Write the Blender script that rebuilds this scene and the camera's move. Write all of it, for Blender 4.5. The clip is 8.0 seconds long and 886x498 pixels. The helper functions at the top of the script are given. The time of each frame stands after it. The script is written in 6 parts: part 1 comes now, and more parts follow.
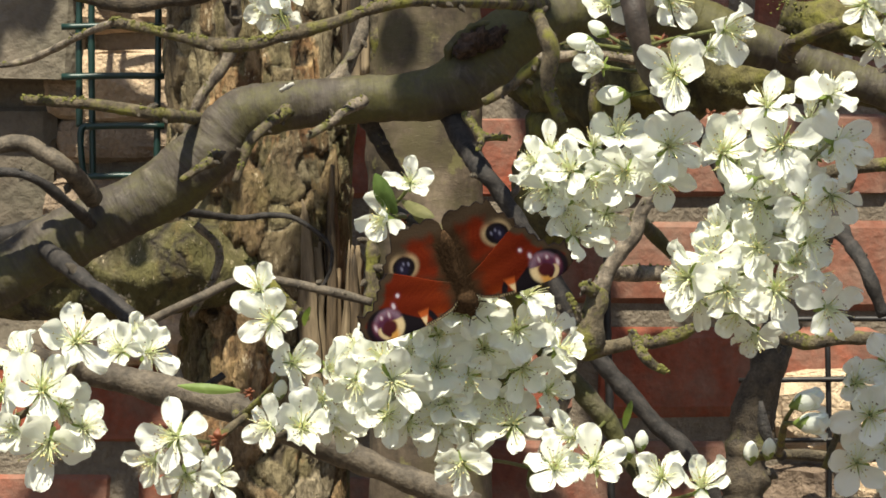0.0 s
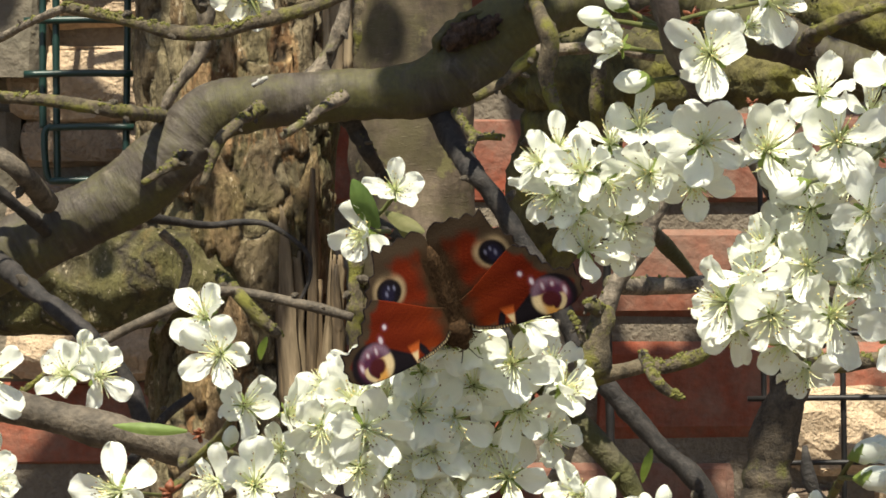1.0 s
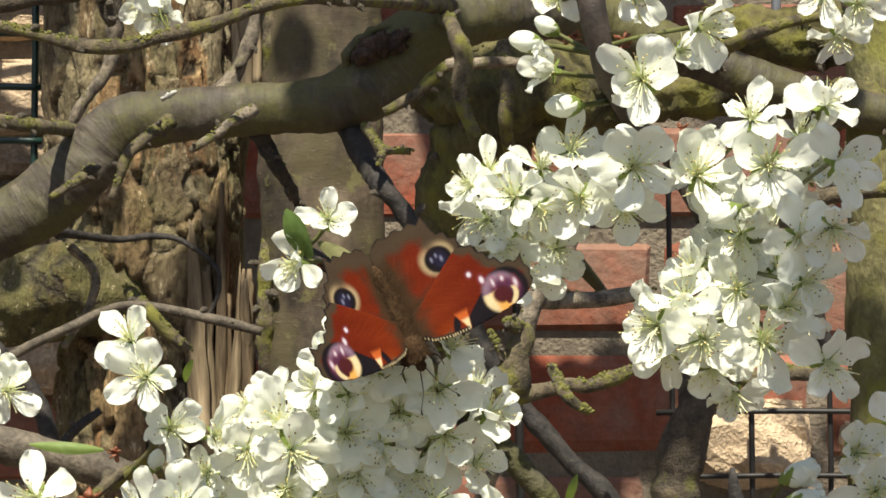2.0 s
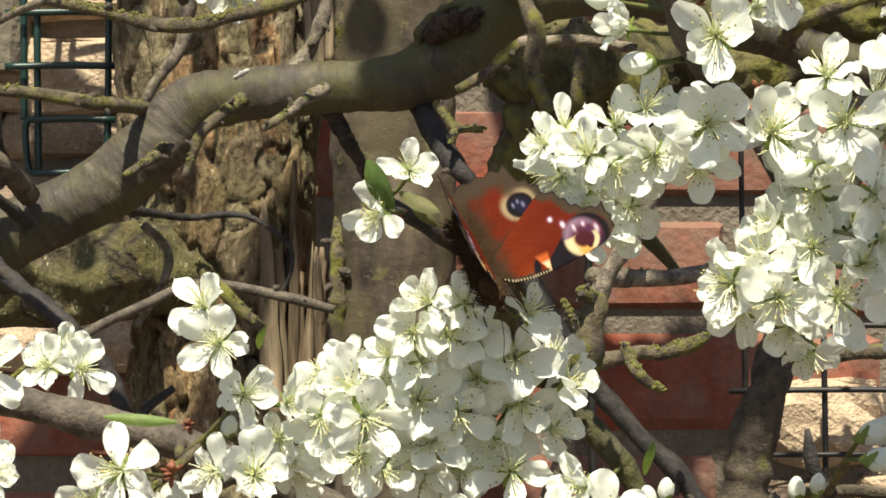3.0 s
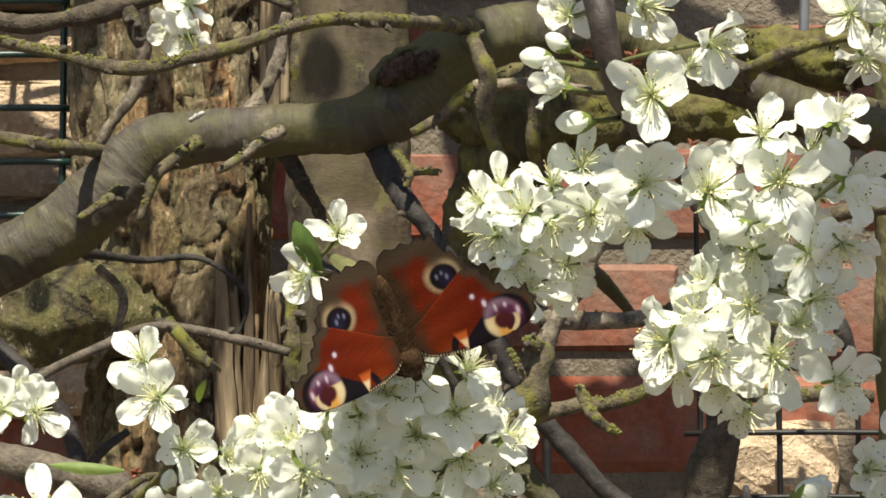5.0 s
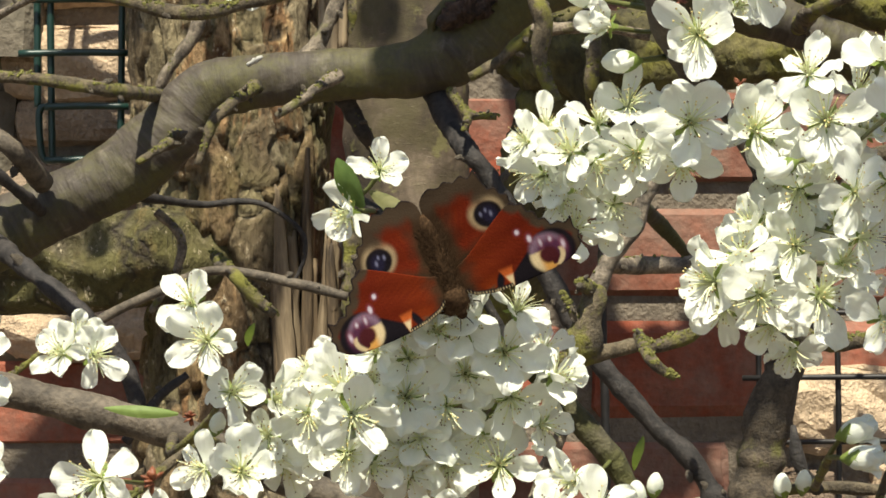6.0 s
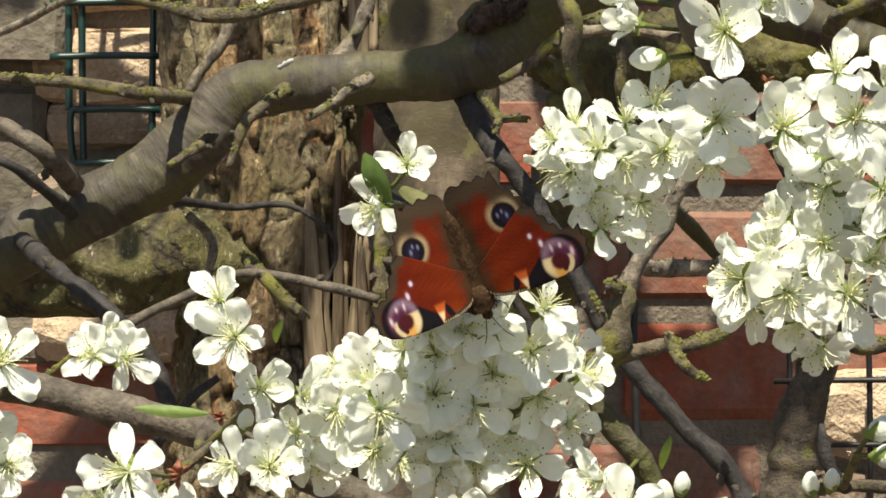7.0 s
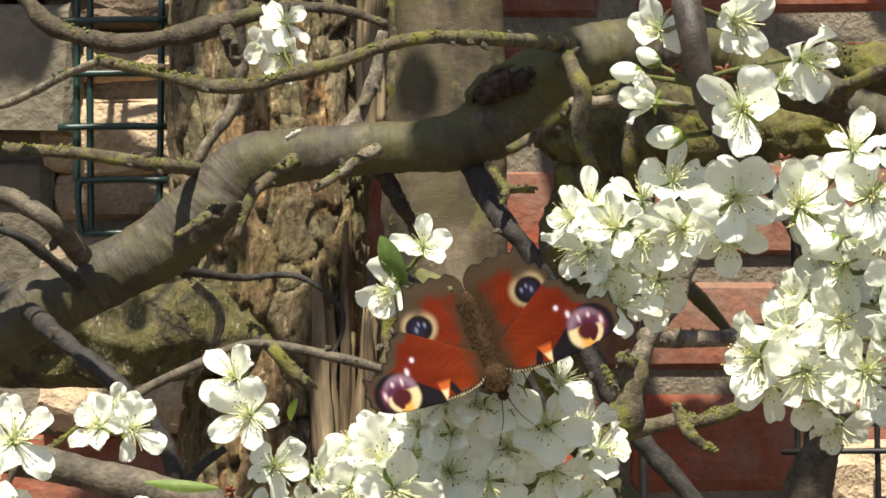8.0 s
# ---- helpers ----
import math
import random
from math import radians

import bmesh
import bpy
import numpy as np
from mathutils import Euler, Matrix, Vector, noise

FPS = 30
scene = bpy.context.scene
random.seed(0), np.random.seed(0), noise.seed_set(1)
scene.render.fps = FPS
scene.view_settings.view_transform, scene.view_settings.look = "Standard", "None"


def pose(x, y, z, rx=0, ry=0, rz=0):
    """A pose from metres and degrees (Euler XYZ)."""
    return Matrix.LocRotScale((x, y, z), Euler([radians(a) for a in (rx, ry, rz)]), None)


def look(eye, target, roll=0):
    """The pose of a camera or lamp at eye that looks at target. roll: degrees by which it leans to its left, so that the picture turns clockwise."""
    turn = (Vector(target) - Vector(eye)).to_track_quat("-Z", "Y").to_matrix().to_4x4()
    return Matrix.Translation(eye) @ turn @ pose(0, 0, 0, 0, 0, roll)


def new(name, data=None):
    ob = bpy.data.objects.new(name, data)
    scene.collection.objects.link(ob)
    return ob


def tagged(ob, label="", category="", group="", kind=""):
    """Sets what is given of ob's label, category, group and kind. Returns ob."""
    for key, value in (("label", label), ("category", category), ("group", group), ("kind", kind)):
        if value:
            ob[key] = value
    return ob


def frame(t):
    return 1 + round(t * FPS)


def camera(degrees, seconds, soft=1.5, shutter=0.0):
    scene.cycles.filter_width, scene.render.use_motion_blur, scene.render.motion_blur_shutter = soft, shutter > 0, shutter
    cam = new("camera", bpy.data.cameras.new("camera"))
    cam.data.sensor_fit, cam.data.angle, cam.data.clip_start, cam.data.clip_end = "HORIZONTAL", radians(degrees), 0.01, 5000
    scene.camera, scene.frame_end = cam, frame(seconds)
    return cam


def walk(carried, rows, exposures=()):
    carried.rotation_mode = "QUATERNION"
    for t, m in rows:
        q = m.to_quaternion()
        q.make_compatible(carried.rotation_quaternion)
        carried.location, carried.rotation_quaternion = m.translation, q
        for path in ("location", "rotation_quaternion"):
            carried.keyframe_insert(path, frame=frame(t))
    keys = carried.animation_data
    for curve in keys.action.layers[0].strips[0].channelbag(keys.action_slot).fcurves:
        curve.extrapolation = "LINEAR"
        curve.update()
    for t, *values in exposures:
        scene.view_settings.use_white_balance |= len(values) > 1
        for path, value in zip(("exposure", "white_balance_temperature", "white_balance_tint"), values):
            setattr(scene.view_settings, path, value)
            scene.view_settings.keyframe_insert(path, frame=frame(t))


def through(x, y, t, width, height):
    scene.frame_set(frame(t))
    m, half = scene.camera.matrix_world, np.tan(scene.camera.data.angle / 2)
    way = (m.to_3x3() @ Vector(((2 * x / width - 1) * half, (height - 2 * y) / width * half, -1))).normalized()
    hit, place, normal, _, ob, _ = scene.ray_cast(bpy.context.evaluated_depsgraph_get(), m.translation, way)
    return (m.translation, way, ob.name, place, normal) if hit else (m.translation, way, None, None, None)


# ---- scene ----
cam = camera(17.7, 8.0, 1.7)
CAMERA_ROWS = [  # seconds, step back, turn to the left, tilt up (degrees)
    (0.0, 0.125, 0.840, -0.280), (0.1, 0.060, 0.820, -0.400), (0.2, 0.000, 0.693, 0.000), (0.3, 0.000, 0.716, -0.296), (0.4, 0.000, 0.932, -0.659), (0.5, 0.000, 0.978, -0.773),
    (0.6, 0.000, 1.034, -0.784), (0.7, 0.000, 1.012, -0.784), (0.8, 0.000, 0.909, -0.750), (0.9, 0.000, 0.784, -0.546), (1.0, 0.000, 0.676, -0.108), (1.1, 0.000, 0.352, 0.102),
    (1.2, 0.000, -0.045, 0.250), (1.3, 0.000, -0.296, 0.307), (1.4, 0.000, -0.534, 0.273), (1.5, 0.000, -0.671, 0.165), (1.6, 0.000, -0.943, 0.136), (1.7, 0.000, -1.103, 0.119),
    (2.1, 0.000, -1.150, 0.220), (2.5, 0.000, -0.800, 0.400), (2.8, 0.000, -0.369, 0.432), (2.9, 0.000, 0.068, 0.045), (3.0, 0.000, 0.307, -0.261), (3.1, 0.000, 0.375, -0.432),
    (3.2, 0.000, 0.352, -0.602), (3.3, 0.000, 0.250, -0.648), (3.4, 0.000, 0.102, -0.568), (3.5, 0.000, 0.000, -0.523), (3.6, 0.000, -0.125, -0.477), (3.7, 0.000, -0.284, -0.375),
    (3.8, 0.000, -0.432, -0.432), (3.9, 0.000, -0.546, -0.443), (4.0, 0.000, -0.750, -0.210), (4.1, 0.000, -0.887, 0.159), (4.2, 0.000, -1.114, 0.642), (4.5, 0.000, -1.160, 0.800),
    (4.9, 0.000, -0.700, 0.620), (5.3, 0.000, -0.244, 0.432), (5.4, 0.000, -0.068, 0.182), (5.5, 0.000, 0.000, 0.000), (5.6, 0.000, 0.193, -0.148), (5.7, 0.000, 0.296, -0.250),
    (5.8, 0.000, 0.443, -0.341), (5.9, 0.000, 0.512, -0.421), (6.0, 0.000, 0.574, -0.523), (6.1, 0.000, 0.625, -0.534), (6.2, 0.000, 0.728, -0.591), (6.3, 0.000, 0.841, -0.671),
    (6.4, 0.000, 0.955, -0.762), (6.5, 0.000, 1.131, -0.836), (6.6, 0.000, 1.239, -0.648), (6.7, 0.000, 1.273, -0.602), (6.8, 0.000, 1.250, -0.580), (6.9, 0.000, 1.239, -0.534),
    (7.0, 0.000, 1.193, -0.466), (7.1, 0.000, 1.228, -0.466), (7.2, 0.000, 1.250, -0.364), (7.3, 0.000, 1.273, -0.318), (7.4, 0.000, 1.296, -0.171), (7.5, 0.000, 1.313, 0.057),
    (7.6, 0.000, 1.341, 0.546), (7.7, 0.000, 1.330, 0.773), (7.8, 0.000, 1.318, 1.046), (7.9, 0.000, 1.330, 1.080), (8.0, 0.000, 1.341, 0.955)]
walk(cam, [(t, pose(0.0, -back, 1.4, 90 + up, 0, left)) for t, back, left, up in CAMERA_ROWS],
     [(0.0, 0.80), (6.5, 0.80), (7.0, 0.83), (7.5, 0.87), (8.0, 0.92)])

# ---- world and sun ----
SUN_AZIMUTH, SUN_ELEVATION = 187.0, 60.0   # degrees; azimuth is counted from +y over +x
world = bpy.data.worlds.new("world")
scene.world = world
world.use_nodes = True
wn = world.node_tree.nodes
sky = wn.new("ShaderNodeTexSky")
sky.sky_type, sky.sun_disc = "NISHITA", False
sky.sun_elevation, sky.sun_rotation = radians(SUN_ELEVATION), radians(SUN_AZIMUTH)
wn["Background"].inputs["Strength"].default_value = 0.064
world.node_tree.links.new(sky.outputs[0], wn["Background"].inputs["Color"])
sun_data = bpy.data.lights.new("sun", "SUN")
sun_data.energy, sun_data.angle, sun_data.color = 5.0, radians(0.5), (1.0, 0.945, 0.775)
sun = new("sun", sun_data)
sun_from = Vector((math.sin(radians(SUN_AZIMUTH)) * math.cos(radians(SUN_ELEVATION)),
                   math.cos(radians(SUN_AZIMUTH)) * math.cos(radians(SUN_ELEVATION)), math.sin(radians(SUN_ELEVATION))))
sun.matrix_world = look(sun_from * 20, (0, 0, 0))


# ---- materials ----
def mat(name):
    m = bpy.data.materials.new(name)
    m.use_nodes = True
    n, l = m.node_tree.nodes, m.node_tree.links
    return m, n, l, n["Principled BSDF"]


def texture(n, l, scale, detail=4.0, kind="ShaderNodeTexNoise", space="Object", stretch=(1, 1, 1), rough=0.55):
    co, mp, tx = n.new("ShaderNodeTexCoord"), n.new("ShaderNodeMapping"), n.new(kind)
    mp.inputs["Scale"].default_value = stretch
    tx.inputs["Scale"].default_value = scale
    if kind == "ShaderNodeTexNoise":
        tx.inputs["Detail"].default_value, tx.inputs["Roughness"].default_value = detail, rough
    l.new(co.outputs[space], mp.inputs[0])
    l.new(mp.outputs[0], tx.inputs["Vector"])
    return tx.outputs[0]


def ramp(n, l, value, stops):
    r = n.new("ShaderNodeValToRGB")
    e = r.color_ramp.elements
    while len(e) < len(stops):
        e.new(0.5)
    for k, (p, c) in zip(e, stops):
        k.position, k.color = p, (*c, 1) if len(c) == 3 else c
    l.new(value, r.inputs[0])
    return r.outputs[0]


def mixed(n, l, fac, a, b, blend="MIX"):
    m = n.new("ShaderNodeMix")
    m.data_type, m.blend_type = "RGBA", blend
    for sock, v in ((m.inputs[0], fac), (m.inputs[6], a), (m.inputs[7], b)):
        if isinstance(v, (int, float)):
            sock.default_value = v
        elif isinstance(v, tuple):
            sock.default_value = (*v, 1)
        else:
            l.new(v, sock)
    return m.outputs[2]


def bump(n, l, bsdf, height, strength, distance):
    b = n.new("ShaderNodeBump")
    b.inputs["Strength"].default_value, b.inputs["Distance"].default_value = strength, distance
    l.new(height, b.inputs["Height"])
    l.new(b.outputs[0], bsdf.inputs["Normal"])


def bark_material(name, dark, light, moss, moss_at=0.55, scale=60.0, stretch=(1, 1, 1), depth=0.003, rough=0.85, strength=0.8, patches=17.0):
    """Bark with grain at two sizes and a cover of moss in patches."""
    m, n, l, p = mat(name)
    coarse = texture(n, l, scale, 6, stretch=stretch, rough=0.65)
    fine = texture(n, l, scale * 6, 4, stretch=stretch)
    base = mixed(n, l, ramp(n, l, coarse, [(0.38, (0, 0, 0)), (0.62, (1, 1, 1))]), dark, light)
    base = mixed(n, l, 0.45, base, ramp(n, l, fine, [(0.34, (0.22, 0.21, 0.20)), (0.60, (1, 1, 1))]), "MULTIPLY")
    patch = ramp(n, l, texture(n, l, patches, 5, rough=0.7), [(moss_at, (0, 0, 0)), (moss_at + 0.12, (1, 1, 1))])
    tint = mixed(n, l, fine, moss, tuple(c * 0.45 for c in moss))
    l.new(mixed(n, l, patch, base, tint), p.inputs["Base Color"])
    p.inputs["Roughness"].default_value = rough
    both = mixed(n, l, 0.35, coarse, fine)
    bump(n, l, p, both, strength, depth)
    return m


MOSS = (0.17, 0.17, 0.035)


def ringed_material():
    """Cherry-like bark: fine rings across the limb, grey skin, darker scars and green moss below."""
    m, n, l, p = mat("ringed_limb_bark")
    at, mp, tx = n.new("ShaderNodeAttribute"), n.new("ShaderNodeMapping"), n.new("ShaderNodeTexNoise")
    at.attribute_name = "along"
    mp.inputs["Scale"].default_value = (1, 0.16, 0.16)
    tx.inputs["Scale"].default_value, tx.inputs["Detail"].default_value, tx.inputs["Roughness"].default_value = 330, 5, 0.65
    l.new(at.outputs["Vector"], mp.inputs[0])
    l.new(mp.outputs[0], tx.inputs["Vector"])
    ring = tx.outputs[0]
    coarse, fine = texture(n, l, 30, 5, rough=0.7), texture(n, l, 420, 4)
    c = ramp(n, l, ring, [(0.28, (0.036, 0.027, 0.019)), (0.46, (0.058, 0.046, 0.034)), (0.58, (0.073, 0.059, 0.045)), (0.74, (0.125, 0.106, 0.083))])
    c = mixed(n, l, 0.6, c, ramp(n, l, coarse, [(0.34, (0.38, 0.35, 0.31)), (0.60, (1, 1, 1))]), "MULTIPLY")
    blot = ramp(n, l, texture(n, l, 70, 5, rough=0.75), [(0.56, (0, 0, 0)), (0.66, (0.55, 0.55, 0.55))])
    c = mixed(n, l, blot, c, (0.165, 0.140, 0.105))
    film = ramp(n, l, texture(n, l, 17, 7, rough=0.75), [(0.43, (0, 0, 0)), (0.58, (0.9, 0.9, 0.9))])
    c = mixed(n, l, film, c, mixed(n, l, fine, (0.112, 0.102, 0.024), (0.040, 0.037, 0.012)))
    l.new(c, p.inputs["Base Color"])
    p.inputs["Roughness"].default_value = 0.72
    bump(n, l, p, mixed(n, l, 0.5, ring, mixed(n, l, 0.4, coarse, fine)), 0.9, 0.0018)
    return m


def pored_material():
    """Smooth trunk bark with pale upright-lying pores in rows."""
    m, n, l, p = mat("pored_trunk_bark")
    coarse, fine = texture(n, l, 24, 6, stretch=(1, 1, 0.5), rough=0.7), texture(n, l, 300, 4)
    band = texture(n, l, 110, 6, stretch=(0.6, 0.6, 1.3), rough=0.75)
    pore = ramp(n, l, texture(n, l, 170, 3, stretch=(1, 1, 2.6)), [(0.63, (0, 0, 0)), (0.74, (0.22, 0.22, 0.22))])
    c = ramp(n, l, coarse, [(0.38, (0.036, 0.026, 0.016)), (0.5, (0.098, 0.071, 0.046)), (0.64, (0.190, 0.144, 0.100))])
    c = mixed(n, l, 0.55, c, ramp(n, l, band, [(0.32, (0.55, 0.53, 0.50)), (0.62, (1, 1, 1))]), "MULTIPLY")
    film = ramp(n, l, texture(n, l, 13, 6, rough=0.72), [(0.47, (0, 0, 0)), (0.60, (0.85, 0.85, 0.85))])
    c = mixed(n, l, film, c, mixed(n, l, fine, (0.125, 0.103, 0.042), (0.048, 0.039, 0.018)))
    tuft = ramp(n, l, texture(n, l, 75, 4, rough=0.6), [(0.60, (0, 0, 0)), (0.67, (0.7, 0.7, 0.7))])
    c = mixed(n, l, tuft, c, mixed(n, l, fine, (0.24, 0.21, 0.085), (0.10, 0.095, 0.030)))
    c = mixed(n, l, 0.4, c, ramp(n, l, fine, [(0.3, (0.4, 0.4, 0.4)), (0.65, (1, 1, 1))]), "MULTIPLY")
    c = mixed(n, l, pore, c, (0.22, 0.18, 0.115))
    l.new(c, p.inputs["Base Color"])
    p.inputs["Roughness"].default_value = 0.85
    bump(n, l, p, mixed(n, l, 0.4, mixed(n, l, 0.5, coarse, band), pore), 0.8, 0.003)
    return m


M_limb, M_smooth = ringed_material(), pored_material()


def old_bark_material(name, film_at):
    """Deeply cracked bark: smooth olive plates, dark cracks, rusty inner bark and green films."""
    m, n, l, p = mat(name)
    coarse, fine = texture(n, l, 26, 6, stretch=(1, 1, 0.4), rough=0.7), texture(n, l, 170, 5, stretch=(1, 1, 0.5), rough=0.7)
    co, mp, wob = n.new("ShaderNodeTexCoord"), n.new("ShaderNodeMapping"), n.new("ShaderNodeMix")
    wob.data_type, wob.blend_type = "RGBA", "LINEAR_LIGHT"
    wob.inputs[0].default_value = 0.035
    mp.inputs["Scale"].default_value = (1, 1, 0.36)
    tx = n.new("ShaderNodeTexNoise")
    tx.inputs["Scale"].default_value, tx.inputs["Detail"].default_value = 30, 5
    vo = n.new("ShaderNodeTexVoronoi")
    vo.feature = "DISTANCE_TO_EDGE"
    vo.inputs["Scale"].default_value = 26
    l.new(co.outputs["Object"], tx.inputs["Vector"])
    l.new(co.outputs["Object"], wob.inputs[6])
    l.new(tx.outputs["Color"], wob.inputs[7])
    l.new(wob.outputs[2], mp.inputs[0])
    l.new(mp.outputs[0], vo.inputs["Vector"])
    gap = texture(n, l, 19, 4, rough=0.7)
    crack = mixed(n, l, ramp(n, l, gap, [(0.44, (0, 0, 0)), (0.58, (0.9, 0.9, 0.9))]), ramp(n, l, vo.outputs["Distance"], [(0.0, (0, 0, 0)), (0.13, (1, 1, 1))]), (1, 1, 1))
    plates = ramp(n, l, coarse, [(0.32, (0.036, 0.025, 0.015)), (0.43, (0.095, 0.074, 0.044)), (0.54, (0.18, 0.146, 0.090)), (0.66, (0.36, 0.29, 0.19))])
    strip = texture(n, l, 30, 4, stretch=(1, 1, 0.10), rough=0.6)
    plates = mixed(n, l, ramp(n, l, strip, [(0.48, (0, 0, 0)), (0.56, (0.8, 0.8, 0.8))]), plates, ramp(n, l, fine, [(0.35, (0.085, 0.070, 0.052)), (0.62, (0.27, 0.225, 0.165))]))
    rust = ramp(n, l, texture(n, l, 17, 6, stretch=(1, 1, 0.28), rough=0.75), [(0.53, (0, 0, 0)), (0.58, (1, 1, 1))])
    c = mixed(n, l, rust, plates, ramp(n, l, texture(n, l, 120, 5, stretch=(1, 1, 0.5), rough=0.8), [(0.36, (0.045, 0.022, 0.012)), (0.50, (0.20, 0.105, 0.045)), (0.64, (0.58, 0.38, 0.19))]))
    film = ramp(n, l, texture(n, l, 8, 5, rough=0.7), [(film_at, (0, 0, 0)), (film_at + 0.12, (0.85, 0.85, 0.85))])
    c = mixed(n, l, film, c, mixed(n, l, fine, (0.17, 0.155, 0.038), (0.070, 0.064, 0.020)))
    c = mixed(n, l, 0.7, c, ramp(n, l, fine, [(0.34, (0.26, 0.23, 0.19)), (0.58, (1, 1, 1))]), "MULTIPLY")
    stain = texture(n, l, 7.5, 5, rough=0.7)
    c = mixed(n, l, 0.8, c, ramp(n, l, stain, [(0.36, (0.60, 0.56, 0.48)), (0.60, (1, 1, 1))]), "MULTIPLY")
    fleck = ramp(n, l, texture(n, l, 150, 5, stretch=(1, 1, 0.45), rough=0.75), [(0.60, (0, 0, 0)), (0.66, (0.8, 0.8, 0.8))])
    c = mixed(n, l, fleck, c, (0.60, 0.50, 0.34))
    c = mixed(n, l, crack, (0.022, 0.015, 0.010), c)
    l.new(c, p.inputs["Base Color"])
    p.inputs["Roughness"].default_value = 0.92
    bump(n, l, p, mixed(n, l, 0.55, mixed(n, l, 0.5, crack, texture(n, l, 65, 5, stretch=(1, 1, 0.5), rough=0.75)), fine), 1.0, 0.011)
    return m



def plated_bark_material():
    """Old bark in upright plates: each plate has its own tone, flakes of rusty inner bark, dark cracks between."""
    m, n, l, p = mat("old_plated_bark")
    at, sep = n.new("ShaderNodeAttribute"), n.new("ShaderNodeSeparateColor")
    at.attribute_name = "bark"
    l.new(at.outputs["Color"], sep.inputs[0])
    tone, crack, flake = sep.outputs[0], sep.outputs[1], sep.outputs[2]
    streak, fine = texture(n, l, 60, 6, stretch=(1, 1, 0.22), rough=0.7), texture(n, l, 260, 5, stretch=(1, 1, 0.5), rough=0.7)
    c = ramp(n, l, tone, [(0.0, (0.240, 0.195, 0.095)), (0.28, (0.36, 0.295, 0.170)), (0.50, (0.31, 0.255, 0.170)), (0.66, (0.225, 0.165, 0.088)), (0.80, (0.330, 0.215, 0.108)), (1.0, (0.40, 0.300, 0.170))])
    rust = ramp(n, l, texture(n, l, 20, 6, stretch=(1, 1, 0.3), rough=0.75), [(0.54, (0, 0, 0)), (0.59, (1, 1, 1))])
    c = mixed(n, l, rust, c, ramp(n, l, flake, [(0.0, (0.110, 0.055, 0.026)), (0.45, (0.34, 0.185, 0.078)), (1.0, (0.64, 0.44, 0.23))]))
    c = mixed(n, l, 0.75, c, ramp(n, l, streak, [(0.34, (0.32, 0.29, 0.24)), (0.58, (1, 1, 1))]), "MULTIPLY")
    film = ramp(n, l, texture(n, l, 9, 5, rough=0.7), [(0.47, (0, 0, 0)), (0.64, (0.7, 0.7, 0.7))])
    c = mixed(n, l, film, c, mixed(n, l, fine, (0.21, 0.190, 0.046), (0.075, 0.070, 0.022)))
    c = mixed(n, l, 0.85, c, ramp(n, l, fine, [(0.36, (0.30, 0.27, 0.23)), (0.56, (1, 1, 1))]), "MULTIPLY")
    pale = ramp(n, l, texture(n, l, 130, 5, stretch=(1, 1, 0.5), rough=0.75), [(0.61, (0, 0, 0)), (0.66, (0.85, 0.85, 0.85))])
    c = mixed(n, l, pale, c, (0.56, 0.46, 0.31))
    c = mixed(n, l, ramp(n, l, crack, [(0.10, (0, 0, 0)), (0.55, (1, 1, 1))]), (0.034, 0.023, 0.013), c)
    l.new(c, p.inputs["Base Color"])
    p.inputs["Roughness"].default_value = 0.9
    bump(n, l, p, mixed(n, l, 0.5, streak, fine), 1.0, 0.012)
    return m


M_old = plated_bark_material()
M_burl = old_bark_material("mossy_cracked_bark", 0.40)
M_twig = bark_material("grey_twig_bark", (0.075, 0.060, 0.044), (0.30, 0.245, 0.18), MOSS, 0.58, 190, (1, 1, 1), 0.002, 0.8, 1.0, 55)
M_bough = bark_material("brown_bough_bark", (0.055, 0.043, 0.030), (0.150, 0.120, 0.086), (0.11, 0.10, 0.04), 0.66, 130, (1, 1, 1), 0.0015, 0.75, 0.8, 40)
M_olive = bark_material("olive_limb_bark", (0.028, 0.023, 0.013), (0.088, 0.076, 0.045), (0.078, 0.075, 0.020), 0.46, 80, (1, 1, 1), 0.003, 0.85, 1.0, 24)
M_dark = bark_material("dark_twig_bark", (0.012, 0.010, 0.009), (0.048, 0.040, 0.035), (0.055, 0.055, 0.018), 0.66, 190, (1, 1, 1), 0.0014, 0.75, 1.0, 45)
M_yellow = bark_material("yellow_mossed_bark", (0.085, 0.078, 0.030), (0.21, 0.19, 0.085), (0.23, 0.22, 0.050), 0.44, 60, (1, 1, 0.6), 0.004, 0.95, 0.8, 16)
M_mossy = bark_material("mossy_twig_bark", (0.050, 0.039, 0.024), (0.165, 0.130, 0.080), (0.21, 0.20, 0.036), 0.49, 190, (1, 1, 1), 0.0025, 0.9, 1.0, 60)
M_knotty = bark_material("knotty_brown_bark", (0.030, 0.022, 0.014), (0.105, 0.080, 0.052), (0.15, 0.145, 0.032), 0.55, 150, (1, 1, 1), 0.0022, 0.85, 1.0, 42)
M_young = bark_material("dark_young_bark", (0.030, 0.021, 0.016), (0.078, 0.057, 0.045), (0.16, 0.13, 0.10), 0.72, 110, (1, 1, 1), 0.001, 0.6, 0.7, 160)
M_scar = bark_material("rotten_heartwood", (0.022, 0.013, 0.009), (0.120, 0.072, 0.048), (0.05, 0.03, 0.02), 0.70, 210, (1, 1, 0.5), 0.004, 0.95, 1.0, 60)
M_green = bark_material("mossy_trunk_bark", (0.040, 0.034, 0.014), (0.130, 0.112, 0.040), (0.185, 0.175, 0.030), 0.50, 45, (1, 1, 0.6), 0.006, 0.95, 1.0, 22)
